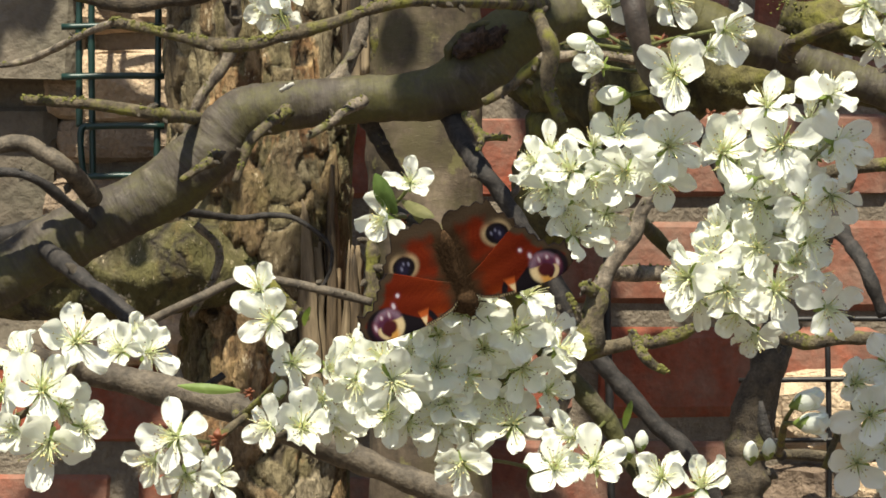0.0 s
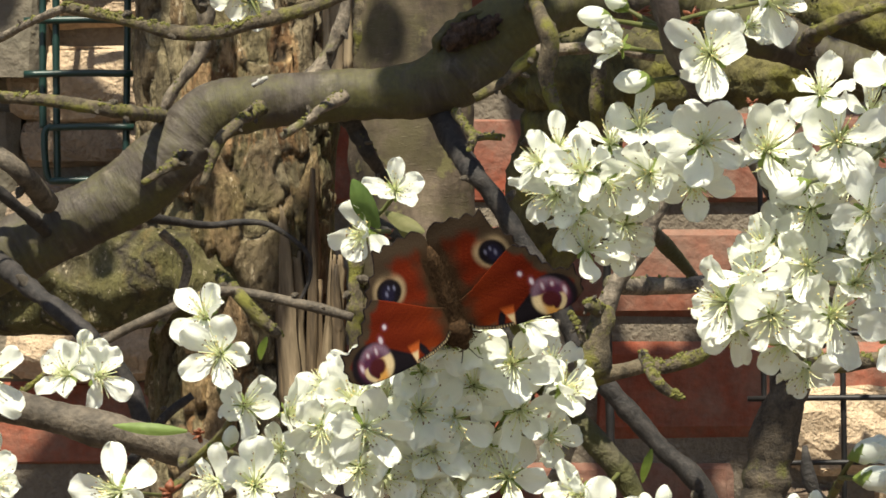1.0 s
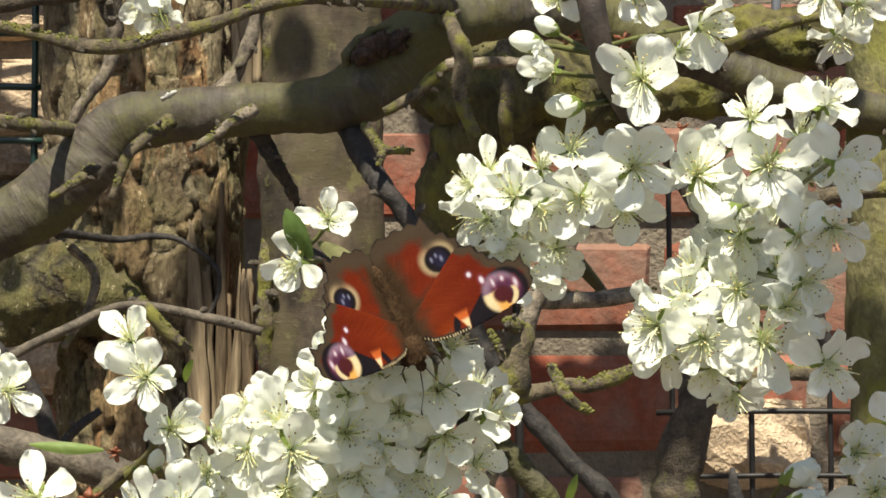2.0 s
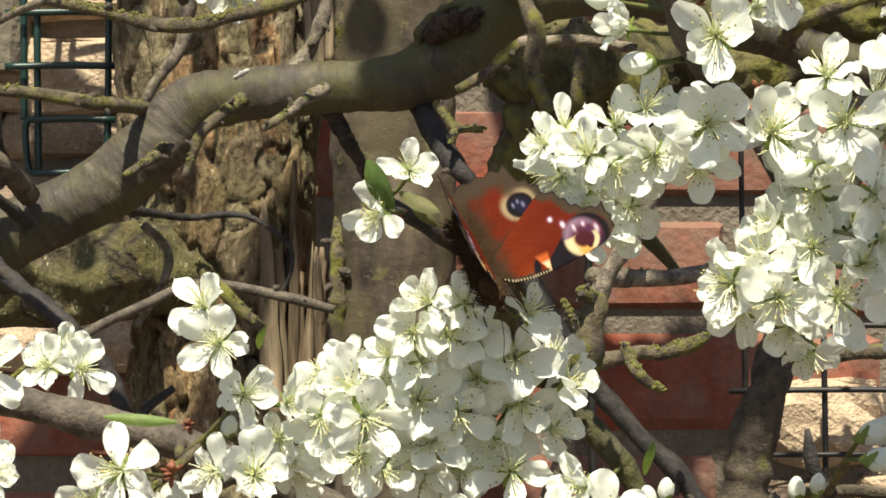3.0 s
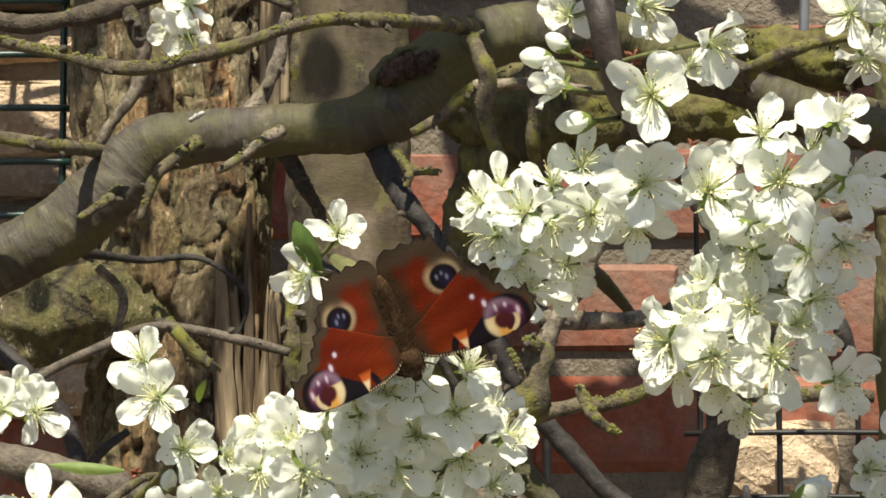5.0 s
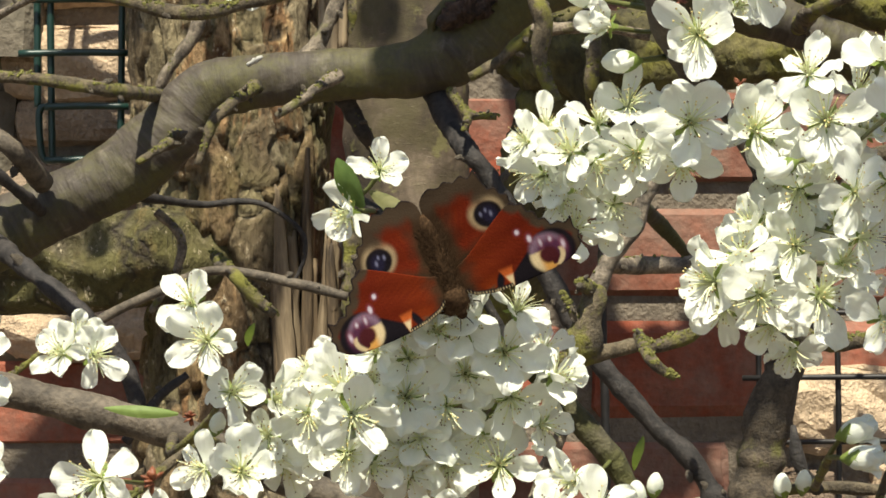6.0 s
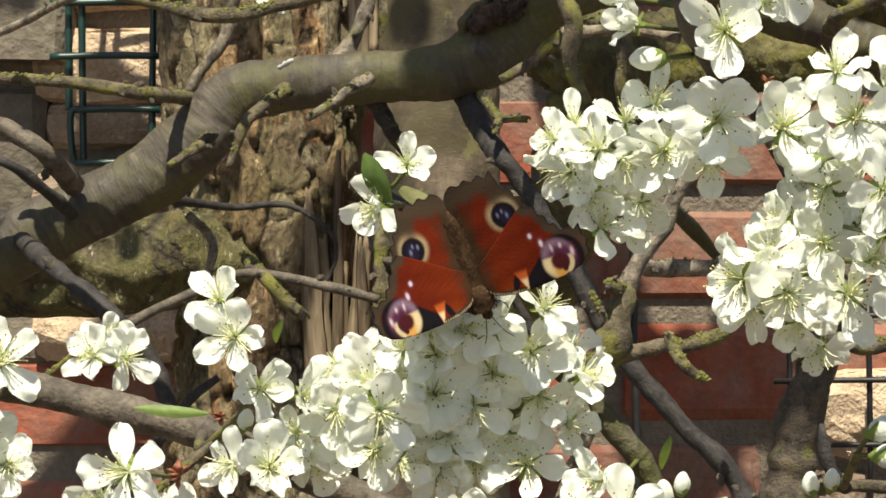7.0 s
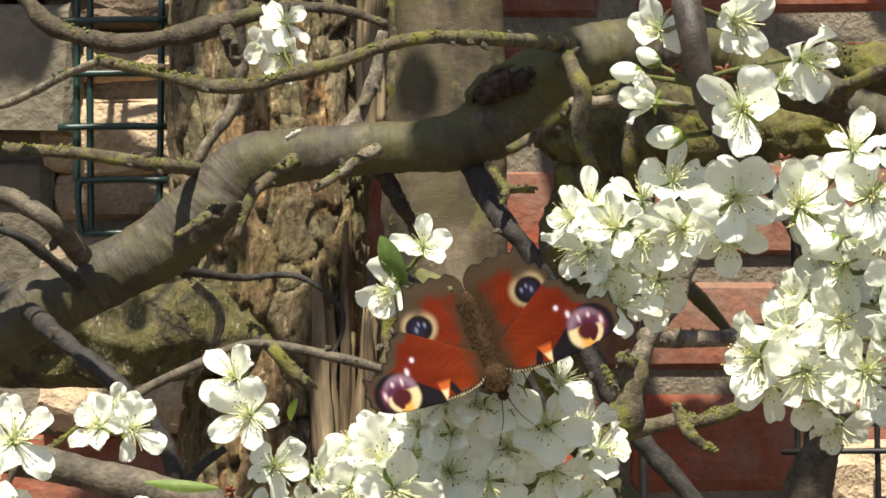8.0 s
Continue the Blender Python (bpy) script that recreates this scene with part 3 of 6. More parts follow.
def bud(parent, at, radius, right=0.0, up=0.0, openness=0.0, back=None):
    """A closed or opening bud: overlapping petals in a green cup on a stalk."""
    if openness > 0.5:
        return flower(parent, at, radius * 1.35, right * 1.6, up, openness=0.32, stalk=back)
    at, radius = Vector(at), radius * 0.72
    way = Vector((right, -0.35, up)).normalized()
    turn = way.to_track_quat("Z", "Y").to_matrix().to_4x4()
    b = new("bud", BUD_CUP)
    b.parent = parent
    b.matrix_basis = parent.matrix_basis.inverted() @ Matrix.Translation(at - way * radius) @ turn @ Matrix.Scale(radius * 1.9, 4)
    bm = bmesh.new()
    bmesh.ops.create_uvsphere(bm, u_segments=36, v_segments=14, radius=1.0)
    for v in bm.verts:
        a = math.atan2(v.co.y, v.co.x)
        saw = ((3 * a + 2.2 * v.co.z) / (2 * math.pi)) % 1.0
        fold = (0.90 + 0.17 * saw) * (1 - 0.16 * v.co.z)
        v.co = Vector((v.co.x * fold * 0.44, v.co.y * fold * 0.44, 0.50 + v.co.z * (0.66 + 0.12 * openness)))
    part("folded_petals", bm, M_petal, b)
    if openness > 0.3:   # outer petals come loose
        for k in range(4):
            p = new("petal", PETALS[(k * 3 + 1) % len(PETALS)])
            p.parent = b
            p.matrix_basis = Matrix.Rotation(1.57 * k + 0.4, 4, "Z") @ Matrix.Translation((0.22, 0, 0.05)) @ Matrix.Rotation(radians(-66 - 9 * (k % 2)), 4, "Y") @ Matrix.Diagonal((1.05, 1.0, 1.2, 1))
    end = at - way * radius * 1.6 if back is None else Vector(back)
    s = tube(bmesh.new(), [(*(at - way * radius * 1.2), radius * 0.16), (*((at - way * radius * 1.4 + end) / 2), 0.0006), (*end, 0.0007)], 6, 0.002, 0.05, 5)
    st = part("stalk", s, M_stalk, parent)
    st.matrix_basis = parent.matrix_basis.inverted()
    return b


def leaf(parent, base, tip, width, bend=(0, -0.002, 0.0), name="leaf", material=None):
    """A young pointed leaf, folded along its rib."""
    a, b = Vector(base), Vector(tip)
    way = (b - a)
    side = way.cross(Vector((0.3, -1, 0.2))).normalized()
    bm = bmesh.new()
    rows = []
    for i in range(9):
        t = i / 8
        w = width * math.sin(math.pi * min(1, t * 0.93 + 0.05)) ** 0.8
        c = a + way * t + Vector(bend) * math.sin(math.pi * t)
        out = way.cross(side).normalized()
        rows.append([bm.verts.new(c + side * w * s + out * abs(s) * w * 0.45) for s in (-1, -0.5, 0, 0.5, 1)])
    for p, q in zip(rows, rows[1:]):
        for k in range(4):
            bm.faces.new((p[k], q[k], q[k + 1], p[k + 1]))
    ob = part(name, bm, material or M_leaf, parent)
    ob.matrix_basis = parent.matrix_basis.inverted()
    return ob


def bud_scales(parent, at, size):
    """A knot of red-brown bud scales from which stalks spring."""
    rng = random.Random(int(size * 1e6))
    bm = bmesh.new()
    for k in range(9):
        way = Vector((rng.uniform(-1, 1), rng.uniform(-1, 0.2), rng.uniform(-1, 1))).normalized()
        m = Matrix.Translation(Vector(at) + way * size * 0.5) @ way.to_track_quat("Z", "Y").to_matrix().to_4x4() @ Matrix.Diagonal((size * 0.32, size * 0.16, size * 0.6, 1))
        bmesh.ops.create_icosphere(bm, subdivisions=1, radius=1.0, matrix=m)
    ob = tagged(part("bud_scale", bm, M_scale, parent), kind="stuff")
    ob.matrix_basis = parent.matrix_basis.inverted()
    return ob


def spray(name, at, label):
    """The Empty at the foot of a blossoming spray, which carries its twigs and flowers."""
    e = new(name)
    e.matrix_basis = Matrix.Translation(at)
    return tagged(e, label, "blossom branch", "blossoming sprays")


def wood(parent, points, material, seed=0, name="twig", sides=10, rough=0.1):
    ob = twig_part(parent, points, material, seed, name, sides, rough)
    WOOD.setdefault(parent.name, []).extend(Vector(q[:3]) for q in spline(points, 0.003))
    if material is M_mossy:
        moss_tufts(ob, spline(points, 0.003), 260, seed, 0.00032)
    ob.matrix_basis = parent.matrix_basis.inverted()
    return ob


# ---- ground and wall ----
bm = bmesh.new()
bmesh.ops.create_grid(bm, x_segments=40, y_segments=40, size=400)
for v in bm.verts:
    v.co.z = 0.0
ground = tagged(part("ground", bm, M_soil), "bare brown garden soil below the tree", "ground", kind="structure")

WALL_Y = 1.90
bm = bmesh.new()
bmesh.ops.create_cube(bm, size=1.0, matrix=Matrix.Translation((0.0, WALL_Y + 0.120, 1.15)) @ Matrix.Diagonal((6.0, 0.236, 2.3, 1)))
wall = tagged(part("wall_north", bm, M_mortar, smooth=False), "old garden wall of red brick and pale stone with wide mortar joints", "wall", kind="structure")


def piece_mesh(name, w, h, d, seed, material, wear=0.004):
    """A brick or stone with worn corners; its face looks towards -y."""
    rng = random.Random(seed)
    bm = bmesh.new()
    bmesh.ops.create_cube(bm, size=1.0, matrix=Matrix.Diagonal((w, d, h, 1)))
    bmesh.ops.bevel(bm, geom=bm.edges[:], offset=min(0.005, h * 0.12), segments=1, affect="EDGES")
    if wear > 0.005:
        bmesh.ops.subdivide_edges(bm, edges=bm.edges[:], cuts=3, use_grid_fill=True)
        for v in bm.verts:
            s = Vector((v.co.x / w, v.co.y / d, v.co.z / h)) * 2
            v.co.x *= 1 - 0.10 * s.z * s.z
            v.co.z *= 1 - 0.12 * s.x * s.x
            v.co.y -= 0.012 * noise.noise(v.co * 45 + Vector((seed, 0, 0))) + 0.009 * noise.noise(Vector((v.co.x * 50, seed, v.co.z * 160))) - 0.006 * (s.x * s.x + s.z * s.z) * (v.co.y < 0)
        wear = 0.0012
    for v in bm.verts:
        v.co += Vector((rng.uniform(-wear, wear), rng.uniform(-wear, wear) * 0.6, rng.uniform(-wear, wear)))
    me = bpy.data.meshes.new(name)
    bm.to_mesh(me)
    bm.free()
    me.materials.append(material)
    return me


def lay(me, name, x, z, proud):
    o = new(name, me)
    o.parent = wall
    o.location = (x, WALL_Y + 0.045 - proud, z)
    return o


COURSE = 0.0790
Z0 = 1.3412    # middle of one joint
BRICKS = [piece_mesh("brick", 0.200, 0.062, 0.09, k, M_brick, 0.003) for k in range(5)]
STONES = [piece_mesh("stone", 0.085 + 0.008 * k, 0.034 + 0.006 * k, 0.09, 20 + k, M_stone, 0.006) for k in range(4)]
BLOCKS = [piece_mesh("block", 0.30, 0.086, 0.09, 40 + k, M_block, 0.005) for k in range(3)]
COBBLES = [piece_mesh("stone", 0.055 + 0.012 * k, 0.048 + 0.006 * k, 0.09, 60 + k, M_stone, 0.008) for k in range(3)]
rng = random.Random(11)
for row in range(-9, 10):
    z = Z0 + (row + 0.5) * COURSE
    x = -0.034 + (0.108 if row % 2 == 0 else 0.0)
    while x < 0.75:
        if row in (-2, -3, -4) and x > 0.17:
            break
        lay(BRICKS[rng.randrange(5)], "brick", x + rng.uniform(-0.004, 0.004), z + rng.uniform(-0.003, 0.003), rng.uniform(0.000, 0.005))
        x += 0.217
# rounded field stones let into the brick
for x, z, k, proud in ((0.245, 1.276, 2, 0.018), (0.330, 1.285, 0, 0.010), (0.222, 1.214, 0, 0.012), (0.298, 1.218, 1, 0.016), (0.375, 1.222, 2, 0.010), (0.250, 1.160, 2, 0.012), (0.345, 1.158, 1, 0.012)):
    lay(COBBLES[k], "stone", x, z, proud)
# large pale blocks with one deep open joint, and a strip of thin stones beside them
for row, z in ((0, 1.445), (1, 1.551), (2, 1.643), (-1, 1.354)):
    x = -0.77 + (0.022 if row > 0 else 0.14 if row % 2 else 0.0)
    while x < (-0.40 if row > 0 else -0.30):
        lay(BLOCKS[rng.randrange(3)], "block", x, z, rng.uniform(0.002, 0.008) + (0.034 if row > 0 else 0.0))
        x += 0.312
for row, z in ((-1, 1.2800), (-2, 1.2010), (-3, 1.1220)):
    x = -0.80 + (0.108 if row % 2 else 0.0)
    while x < -0.14:
        lay(BRICKS[rng.randrange(5)], "brick", x, z, rng.uniform(0.0, 0.005))
        x += 0.217
z = 1.33
while z < 1.75:
    k = rng.randrange(4)
    lay(STONES[k], "stone", -0.262 + rng.uniform(-0.006, 0.006), z, rng.uniform(0.012, 0.03))
    z += 0.034 + 0.006 * k + rng.uniform(0.002, 0.006)

# ---- trunks and limbs behind ----
def old_trunk(points, label):
    """A thick trunk whose bark stands in uneven upright plates with deep cracks and small flakes."""
    bm = tube(bmesh.new(), points, 280, 0.0022, 0.03, 3, 0, 14)
    layer = bm.verts.layers.float_color.new("bark")
    axis = Vector(points[2][:3])
    for v in bm.verts:
        q = v.co
        out = Vector((q.x - axis.x, q.y - axis.y, 0)).normalized()
        warp = Vector((noise.noise(q * 42), noise.noise(q * 42 + Vector((7, 3, 1))), noise.noise(q * 30 + Vector((1, 9, 4)))))
        big = Vector((q.x * 30, q.y * 30, q.z * 6.5)) + warp * 0.75
        far, cells = noise.voronoi(big)
        torn = 0.5 + 0.9 * noise.noise(q * 75)
        edge = max(0.0, min(1.0, (far[1] - far[0]) * 6.5 + torn * 0.45))
        tone = noise.cell(cells[0] * 7.3)
        small = Vector((q.x * 120, q.y * 120, q.z * 48)) + warp * 1.4
        near_by, bits = noise.voronoi(small)
        flake = noise.cell(bits[0] * 5.1)
        lump = noise.noise(Vector((q.x * 12, q.y * 12, q.z * 4.5)) + Vector((3, 1, 7)))
        ridge = abs(noise.noise(Vector((q.x * 55, q.y * 55, q.z * 9)) + Vector((2, 8, 5))))
        chip = noise.noise(Vector((q.x * 150, q.y * 150, q.z * 70)))
        patch = max(0.0, min(1.0, noise.noise(Vector((q.x * 18, q.y * 18, q.z * 6))) * 3))
        v[layer] = (0.5 + 0.5 * tone, edge, 0.5 + 0.5 * flake, 1.0)
        v.co += out * (0.010 * lump + 0.0022 * tone * edge - 0.0048 * (1 - edge) - 0.006 * max(0.0, 1 - ridge / 0.09) + 0.0009 * chip + patch * 0.0016 * flake - 0.001)
    ob = part("plum_tree", bm, M_old)
    return tagged(ob, label, "tree", "trunks before the wall")


trunk = old_trunk([(-0.1485, 1.7200, 0.6632, 0.0608), (-0.1451, 1.7200, 1.1068, 0.0592), (-0.1444, 1.7200, 1.2502, 0.0577), (-0.1451, 1.7200, 1.3457, 0.0562), (-0.1472, 1.7200, 1.4140, 0.0589), (-0.1506, 1.7200, 1.4822, 0.0602), (-0.1519, 1.7200, 1.5505, 0.0595), (-0.1526, 1.7200, 1.6529, 0.0562), (-0.1583, 1.6800, 1.8803, 0.0445), (-0.1824, 1.6000, 2.1432, 0.0311)],
                  "thick old trunk with cracked brown bark before the wall")
bm = tube(bmesh.new(), [(-0.3420, 1.7000, 1.3649, 0.0135), (-0.3132, 1.6900, 1.3702, 0.0221), (-0.2747, 1.6800, 1.3720, 0.0260), (-0.2333, 1.6700, 1.3755, 0.0278), (-0.1935, 1.6700, 1.3788, 0.0278), (-0.1589, 1.6900, 1.3802, 0.0235), (-0.1345, 1.7200, 1.3799, 0.0137)], 70, 0.003, 0.06, 73, 0, 14)
for v in bm.verts:
    ridge = 1 - abs(noise.noise(Vector((v.co.x * 22, v.co.y * 20, v.co.z * 40))) * 2)
    v.co += Vector((0, -1, 0.2)) * (0.008 * ridge + 0.010 * noise.noise(v.co * 16) + 0.004 * noise.noise(v.co * 60))
part("burl", bm, M_burl, trunk, "bulging burl green with moss")


def slab(w, d, h, seed):
    """A splintered upright slab of wood with a ragged top."""
    rng = random.Random(seed)
    bm = bmesh.new()
    bmesh.ops.create_grid(bm, x_segments=4, y_segments=14, size=0.5)
    for v in bm.verts:
        x, z = v.co.x, v.co.y + 0.5
        rag = 1 - 0.30 * abs(noise.noise(Vector((x * 5, seed * 3.1, 0)))) * (z > 0.6)
        v.co = Vector((x * w * (1 - 0.45 * z * z) + 0.0012 * noise.noise(Vector((z * 6, x * 9, seed))), 0.0025 * noise.noise(Vector((x * 9, z * 5, seed))) - d * math.cos(x * 2.6), z * h * rag))
    ob_geom = bmesh.ops.extrude_face_region(bm, geom=bm.faces[:])
    for v in [g for g in ob_geom["geom"] if isinstance(g, bmesh.types.BMVert)]:
        v.co.y += d
    return bm


rng = random.Random(5)
for k in range(8):
    x = -0.112 + 0.0046 * k + rng.uniform(-0.001, 0.001)
    ob = part("splinter", slab(rng.uniform(0.005, 0.012), rng.uniform(0.003, 0.006), rng.uniform(0.11, 0.16), k), M_wood if k in (1, 2, 5, 6) else M_rotten, trunk, "split weathered wood")
    ob.matrix_basis = pose(x, 1.668 + rng.uniform(-0.008, 0.006) + (x + 0.112) * 0.35, 1.292 + rng.uniform(-0.010, 0.012), rng.uniform(-5, 1), rng.uniform(-4, 4), rng.uniform(-25, 25))
for x, z, h, wide in ((-0.0815, 1.49, 0.11, 0.010), (-0.0750, 1.50, 0.085, 0.006), (-0.0870, 1.505, 0.12, 0.005)):
    ob = part("splinter", slab(wide, 0.004, h, int(h * 900)), M_wood, trunk, "split weathered wood")
    ob.matrix_basis = pose(x, 1.650, z, 2, 0, 8)
smooth = branch("plum_tree", [(-0.0310, 1.6600, 0.6889, 0.0412), (-0.0343, 1.6600, 1.2159, 0.0379), (-0.0362, 1.6600, 1.3806, 0.0356), (-0.0375, 1.6600, 1.4794, 0.0349), (-0.0382, 1.6600, 1.5452, 0.0336), (-0.0408, 1.6600, 1.6441, 0.0323)],
       M_smooth, "smooth red-brown trunk with pale pores beside the old trunk", 48, 0.006, 0.05, 5, 0, 20, "tree")
side_twig(smooth, [(-0.0674, 1.6500, 1.5935, 0.0029), (-0.0666, 1.6460, 1.5310, 0.0046), (-0.0677, 1.6480, 1.5115, 0.0039), (-0.0673, 1.6620, 1.4960, 0.0016)], M_mossy, 55)
side_twig(smooth, [(-0.0686, 1.6620, 1.4168, 0.0016), (-0.0692, 1.6450, 1.4003, 0.0042), (-0.0696, 1.6400, 1.3743, 0.0055), (-0.0691, 1.6420, 1.3482, 0.0052), (-0.0687, 1.6500, 1.3218, 0.0029)], M_mossy, 61)
# dark stem added where only a shaded gap lies between the trunks
branch("plum_tree", [(-0.0996, 1.8000, 1.7361, 0.0207), (-0.1014, 1.8000, 1.5932, 0.0200), (-0.1021, 1.8000, 1.5218, 0.0193), (-0.1036, 1.8000, 1.4807, 0.0179), (-0.1062, 1.8200, 1.3426, 0.0144), (-0.1062, 1.8200, 0.7287, 0.0181)],
       M_green, "added dark stem filling the shaded gap between the trunks", 28, 0.008, 0.08, 11, 0, 20, "tree")
branch("limb", [(0.0019, 1.5600, 1.5025, 0.0124), (0.0295, 1.5500, 1.4946, 0.0205), (0.0595, 1.5300, 1.4880, 0.0250), (0.0899, 1.5300, 1.4880, 0.0245), (0.1263, 1.5300, 1.4900, 0.0205), (0.1658, 1.5300, 1.4914, 0.0140), (0.2082, 1.5300, 1.4883, 0.0127), (0.2841, 1.5300, 1.4762, 0.0121)],
       M_green, "thick moss-covered limb in the shade", 40, 0.003, 0.20, 8, 0, 55)
branch("limb", [(-0.0250, 1.6500, 1.2700, 0.0170), (0.0060, 1.6300, 1.3300, 0.0190), (0.0260, 1.6000, 1.3800, 0.0220), (0.0425, 1.5700, 1.4316, 0.0255), (0.0560, 1.5500, 1.4700, 0.0270), (0.0660, 1.5450, 1.5000, 0.0200)],
       M_green, "moss-covered limb slanting up from the smooth trunk", 40, 0.003, 0.08, 13, 0, 45)
branch("limb", [(0.1819, 1.6200, 1.5353, 0.0096), (0.2076, 1.6200, 1.5273, 0.0148), (0.2430, 1.6200, 1.5257, 0.0167), (0.3009, 1.6200, 1.5321, 0.0180)],
       M_green, "moss-covered limb behind the metal post", 36, 0.003, 0.18, 10, 0, 55)
# bright twig added in place of the sunlit streak on the mossy limb
branch("branch", [(0.0615, 1.4900, 1.5126, 0.0035), (0.0634, 1.4800, 1.4913, 0.0038), (0.0623, 1.4800, 1.4708, 0.0035), (0.0655, 1.5000, 1.4539, 0.0027)], M_mossy, "upright mossy twig standing in for a sunlit streak", seed=54)
branch("plum_tree", [(0.2817, 1.5500, 0.7360, 0.0338), (0.2817, 1.5500, 1.2896, 0.0292), (0.2786, 1.5500, 1.4126, 0.0261), (0.2756, 1.5500, 1.5356, 0.0246), (0.2756, 1.5500, 1.6279, 0.0246)],
       M_yellow, "mossy green trunk beside the wall", 32, 0.008, 0.05, 9, 0, 20, "tree")
main_limb = branch("limb", [(-0.4000, 1.5000, 0.7693, 0.0327), (-0.3835, 1.4600, 1.0932, 0.0275), (-0.3618, 1.4200, 1.2707, 0.0225), (-0.3297, 1.3800, 1.3346, 0.0186), (-0.2877, 1.3500, 1.3641, 0.0161), (-0.2502, 1.3500, 1.3788, 0.0166), (-0.2207, 1.3500, 1.3962, 0.0166), (-0.1939, 1.3500, 1.4096, 0.0155), (-0.1671, 1.3500, 1.4238, 0.0153), (-0.1457, 1.3500, 1.4404, 0.0161), (-0.1270, 1.3500, 1.4613, 0.0147), (-0.1029, 1.3500, 1.4667, 0.0134), (-0.0761, 1.3500, 1.4699, 0.0123),
                (-0.0493, 1.3500, 1.4712, 0.0121), (-0.0279, 1.3500, 1.4731, 0.0134), (-0.0118, 1.3500, 1.4793, 0.0161), (0.0043, 1.3500, 1.4940, 0.0171), (0.0230, 1.3500, 1.5088, 0.0150), (0.0475, 1.3600, 1.5177, 0.0140), (0.0756, 1.3800, 1.5207, 0.0137), (0.1044, 1.4000, 1.5169, 0.0133), (0.1322, 1.4000, 1.5064, 0.0125), (0.1600, 1.4000, 1.4961, 0.0111), (0.1850, 1.4000, 1.4864, 0.0106), (0.2178, 1.4000, 1.4767, 0.0100), (0.2600, 1.4000, 1.4683, 0.0094)],
       M_limb, "thick bent grey-brown limb with ringed bark and moss", 44, 0.0011, 0.05, 12, 0.022, 45, spurs=6)
bm = tube(bmesh.new(), [(-0.0176, 1.3410, 1.4790, 0.0012), (-0.0190, 1.3400, 1.4873, 0.0020), (-0.0172, 1.3380, 1.4975, 0.0024), (-0.0103, 1.3380, 1.5045, 0.0022), (0.0016, 1.3390, 1.5085, 0.0020), (0.0120, 1.3410, 1.5085, 0.0012)], 16, 0.0015, 0.30, 70, 0.05, 220)
knot = part("knot", bm, M_limb, main_limb, "swollen lip round a branch scar")
bm = tube(bmesh.new(), [(-0.0144, 1.3350, 1.4930, 0.0028), (-0.0093, 1.3310, 1.4963, 0.0046), (0.0000, 1.3300, 1.4999, 0.0052), (0.0072, 1.3330, 1.5025, 0.0038), (0.0125, 1.3370, 1.5042, 0.0016)], 30, 0.0008, 0.34, 71, 0, 210)
for v in bm.verts:
    v.co += Vector((noise.noise(v.co * 300), 0.6 * noise.noise(v.co * 420 + Vector((5, 2, 8))), noise.noise(v.co * 340 + Vector((1, 7, 3))))) * 0.0026
part("scar", bm, M_scar, knot, "dark ragged rotten heartwood")
bm = tube(bmesh.new(), [(-0.1036, 1.3185, 1.4730, 0.0008), (-0.1003, 1.3170, 1.4750, 0.0013), (-0.0967, 1.3175, 1.4771, 0.0005)], 10, 0.001, 0.4, 72, 0, 500)
part("lichen", bm, M_lichen, main_limb, "white lichen spot")
branch("limb", [(0.1131, 1.2500, 0.8025, 0.0186), (0.1152, 1.2200, 1.0952, 0.0150), (0.1193, 1.2000, 1.2574, 0.0119), (0.1205, 1.2000, 1.2907, 0.0110), (0.1257, 1.2000, 1.3193, 0.0095), (0.1324, 1.2000, 1.3407, 0.0081), (0.1406, 1.2200, 1.3615, 0.0073), (0.1577, 1.2500, 1.3903, 0.0069), (0.1795, 1.3000, 1.4286, 0.0062)],
       M_knotty, "mossy upright limb before the brick wall", 30, 0.002, 0.07, 14, 0.02, 45)
falling = branch("branch", [(-0.0230, 1.3560, 1.4760, 0.0060), (-0.0160, 1.3500, 1.4590, 0.0060), (-0.0090, 1.3250, 1.4446, 0.0053), (-0.0012, 1.3000, 1.4323, 0.0049), (0.0071, 1.3000, 1.4219, 0.0047), (0.0222, 1.3000, 1.3977, 0.0046), (0.0402, 1.3000, 1.3665, 0.0046), (0.0505, 1.3000, 1.3471, 0.0046), (0.0582, 1.3000, 1.3368, 0.0047), (0.0763, 1.3000, 1.3161, 0.0046), (0.0866, 1.3000, 1.3045, 0.0046), (0.0969, 1.3000, 1.2955, 0.0047), (0.1060, 1.3000, 1.2838, 0.0050), (0.1180, 1.3000, 1.2600, 0.0055)],
       M_dark, "long dark grey branch running down from the limb", seed=15)
side_twig(falling, [(-0.0098, 1.3150, 1.4605, 0.0022), (-0.0055, 1.3000, 1.4541, 0.0020), (-0.0014, 1.2950, 1.4492, 0.0024), (0.0038, 1.2950, 1.4487, 0.0017), (0.0115, 1.2950, 1.4485, 0.0012)], M_mossy, 86)
side_twig(falling, [(-0.0014, 1.2960, 1.4498, 0.0018), (-0.0019, 1.2920, 1.4461, 0.0018), (-0.0034, 1.2900, 1.4424, 0.0010)], M_mossy, 87)
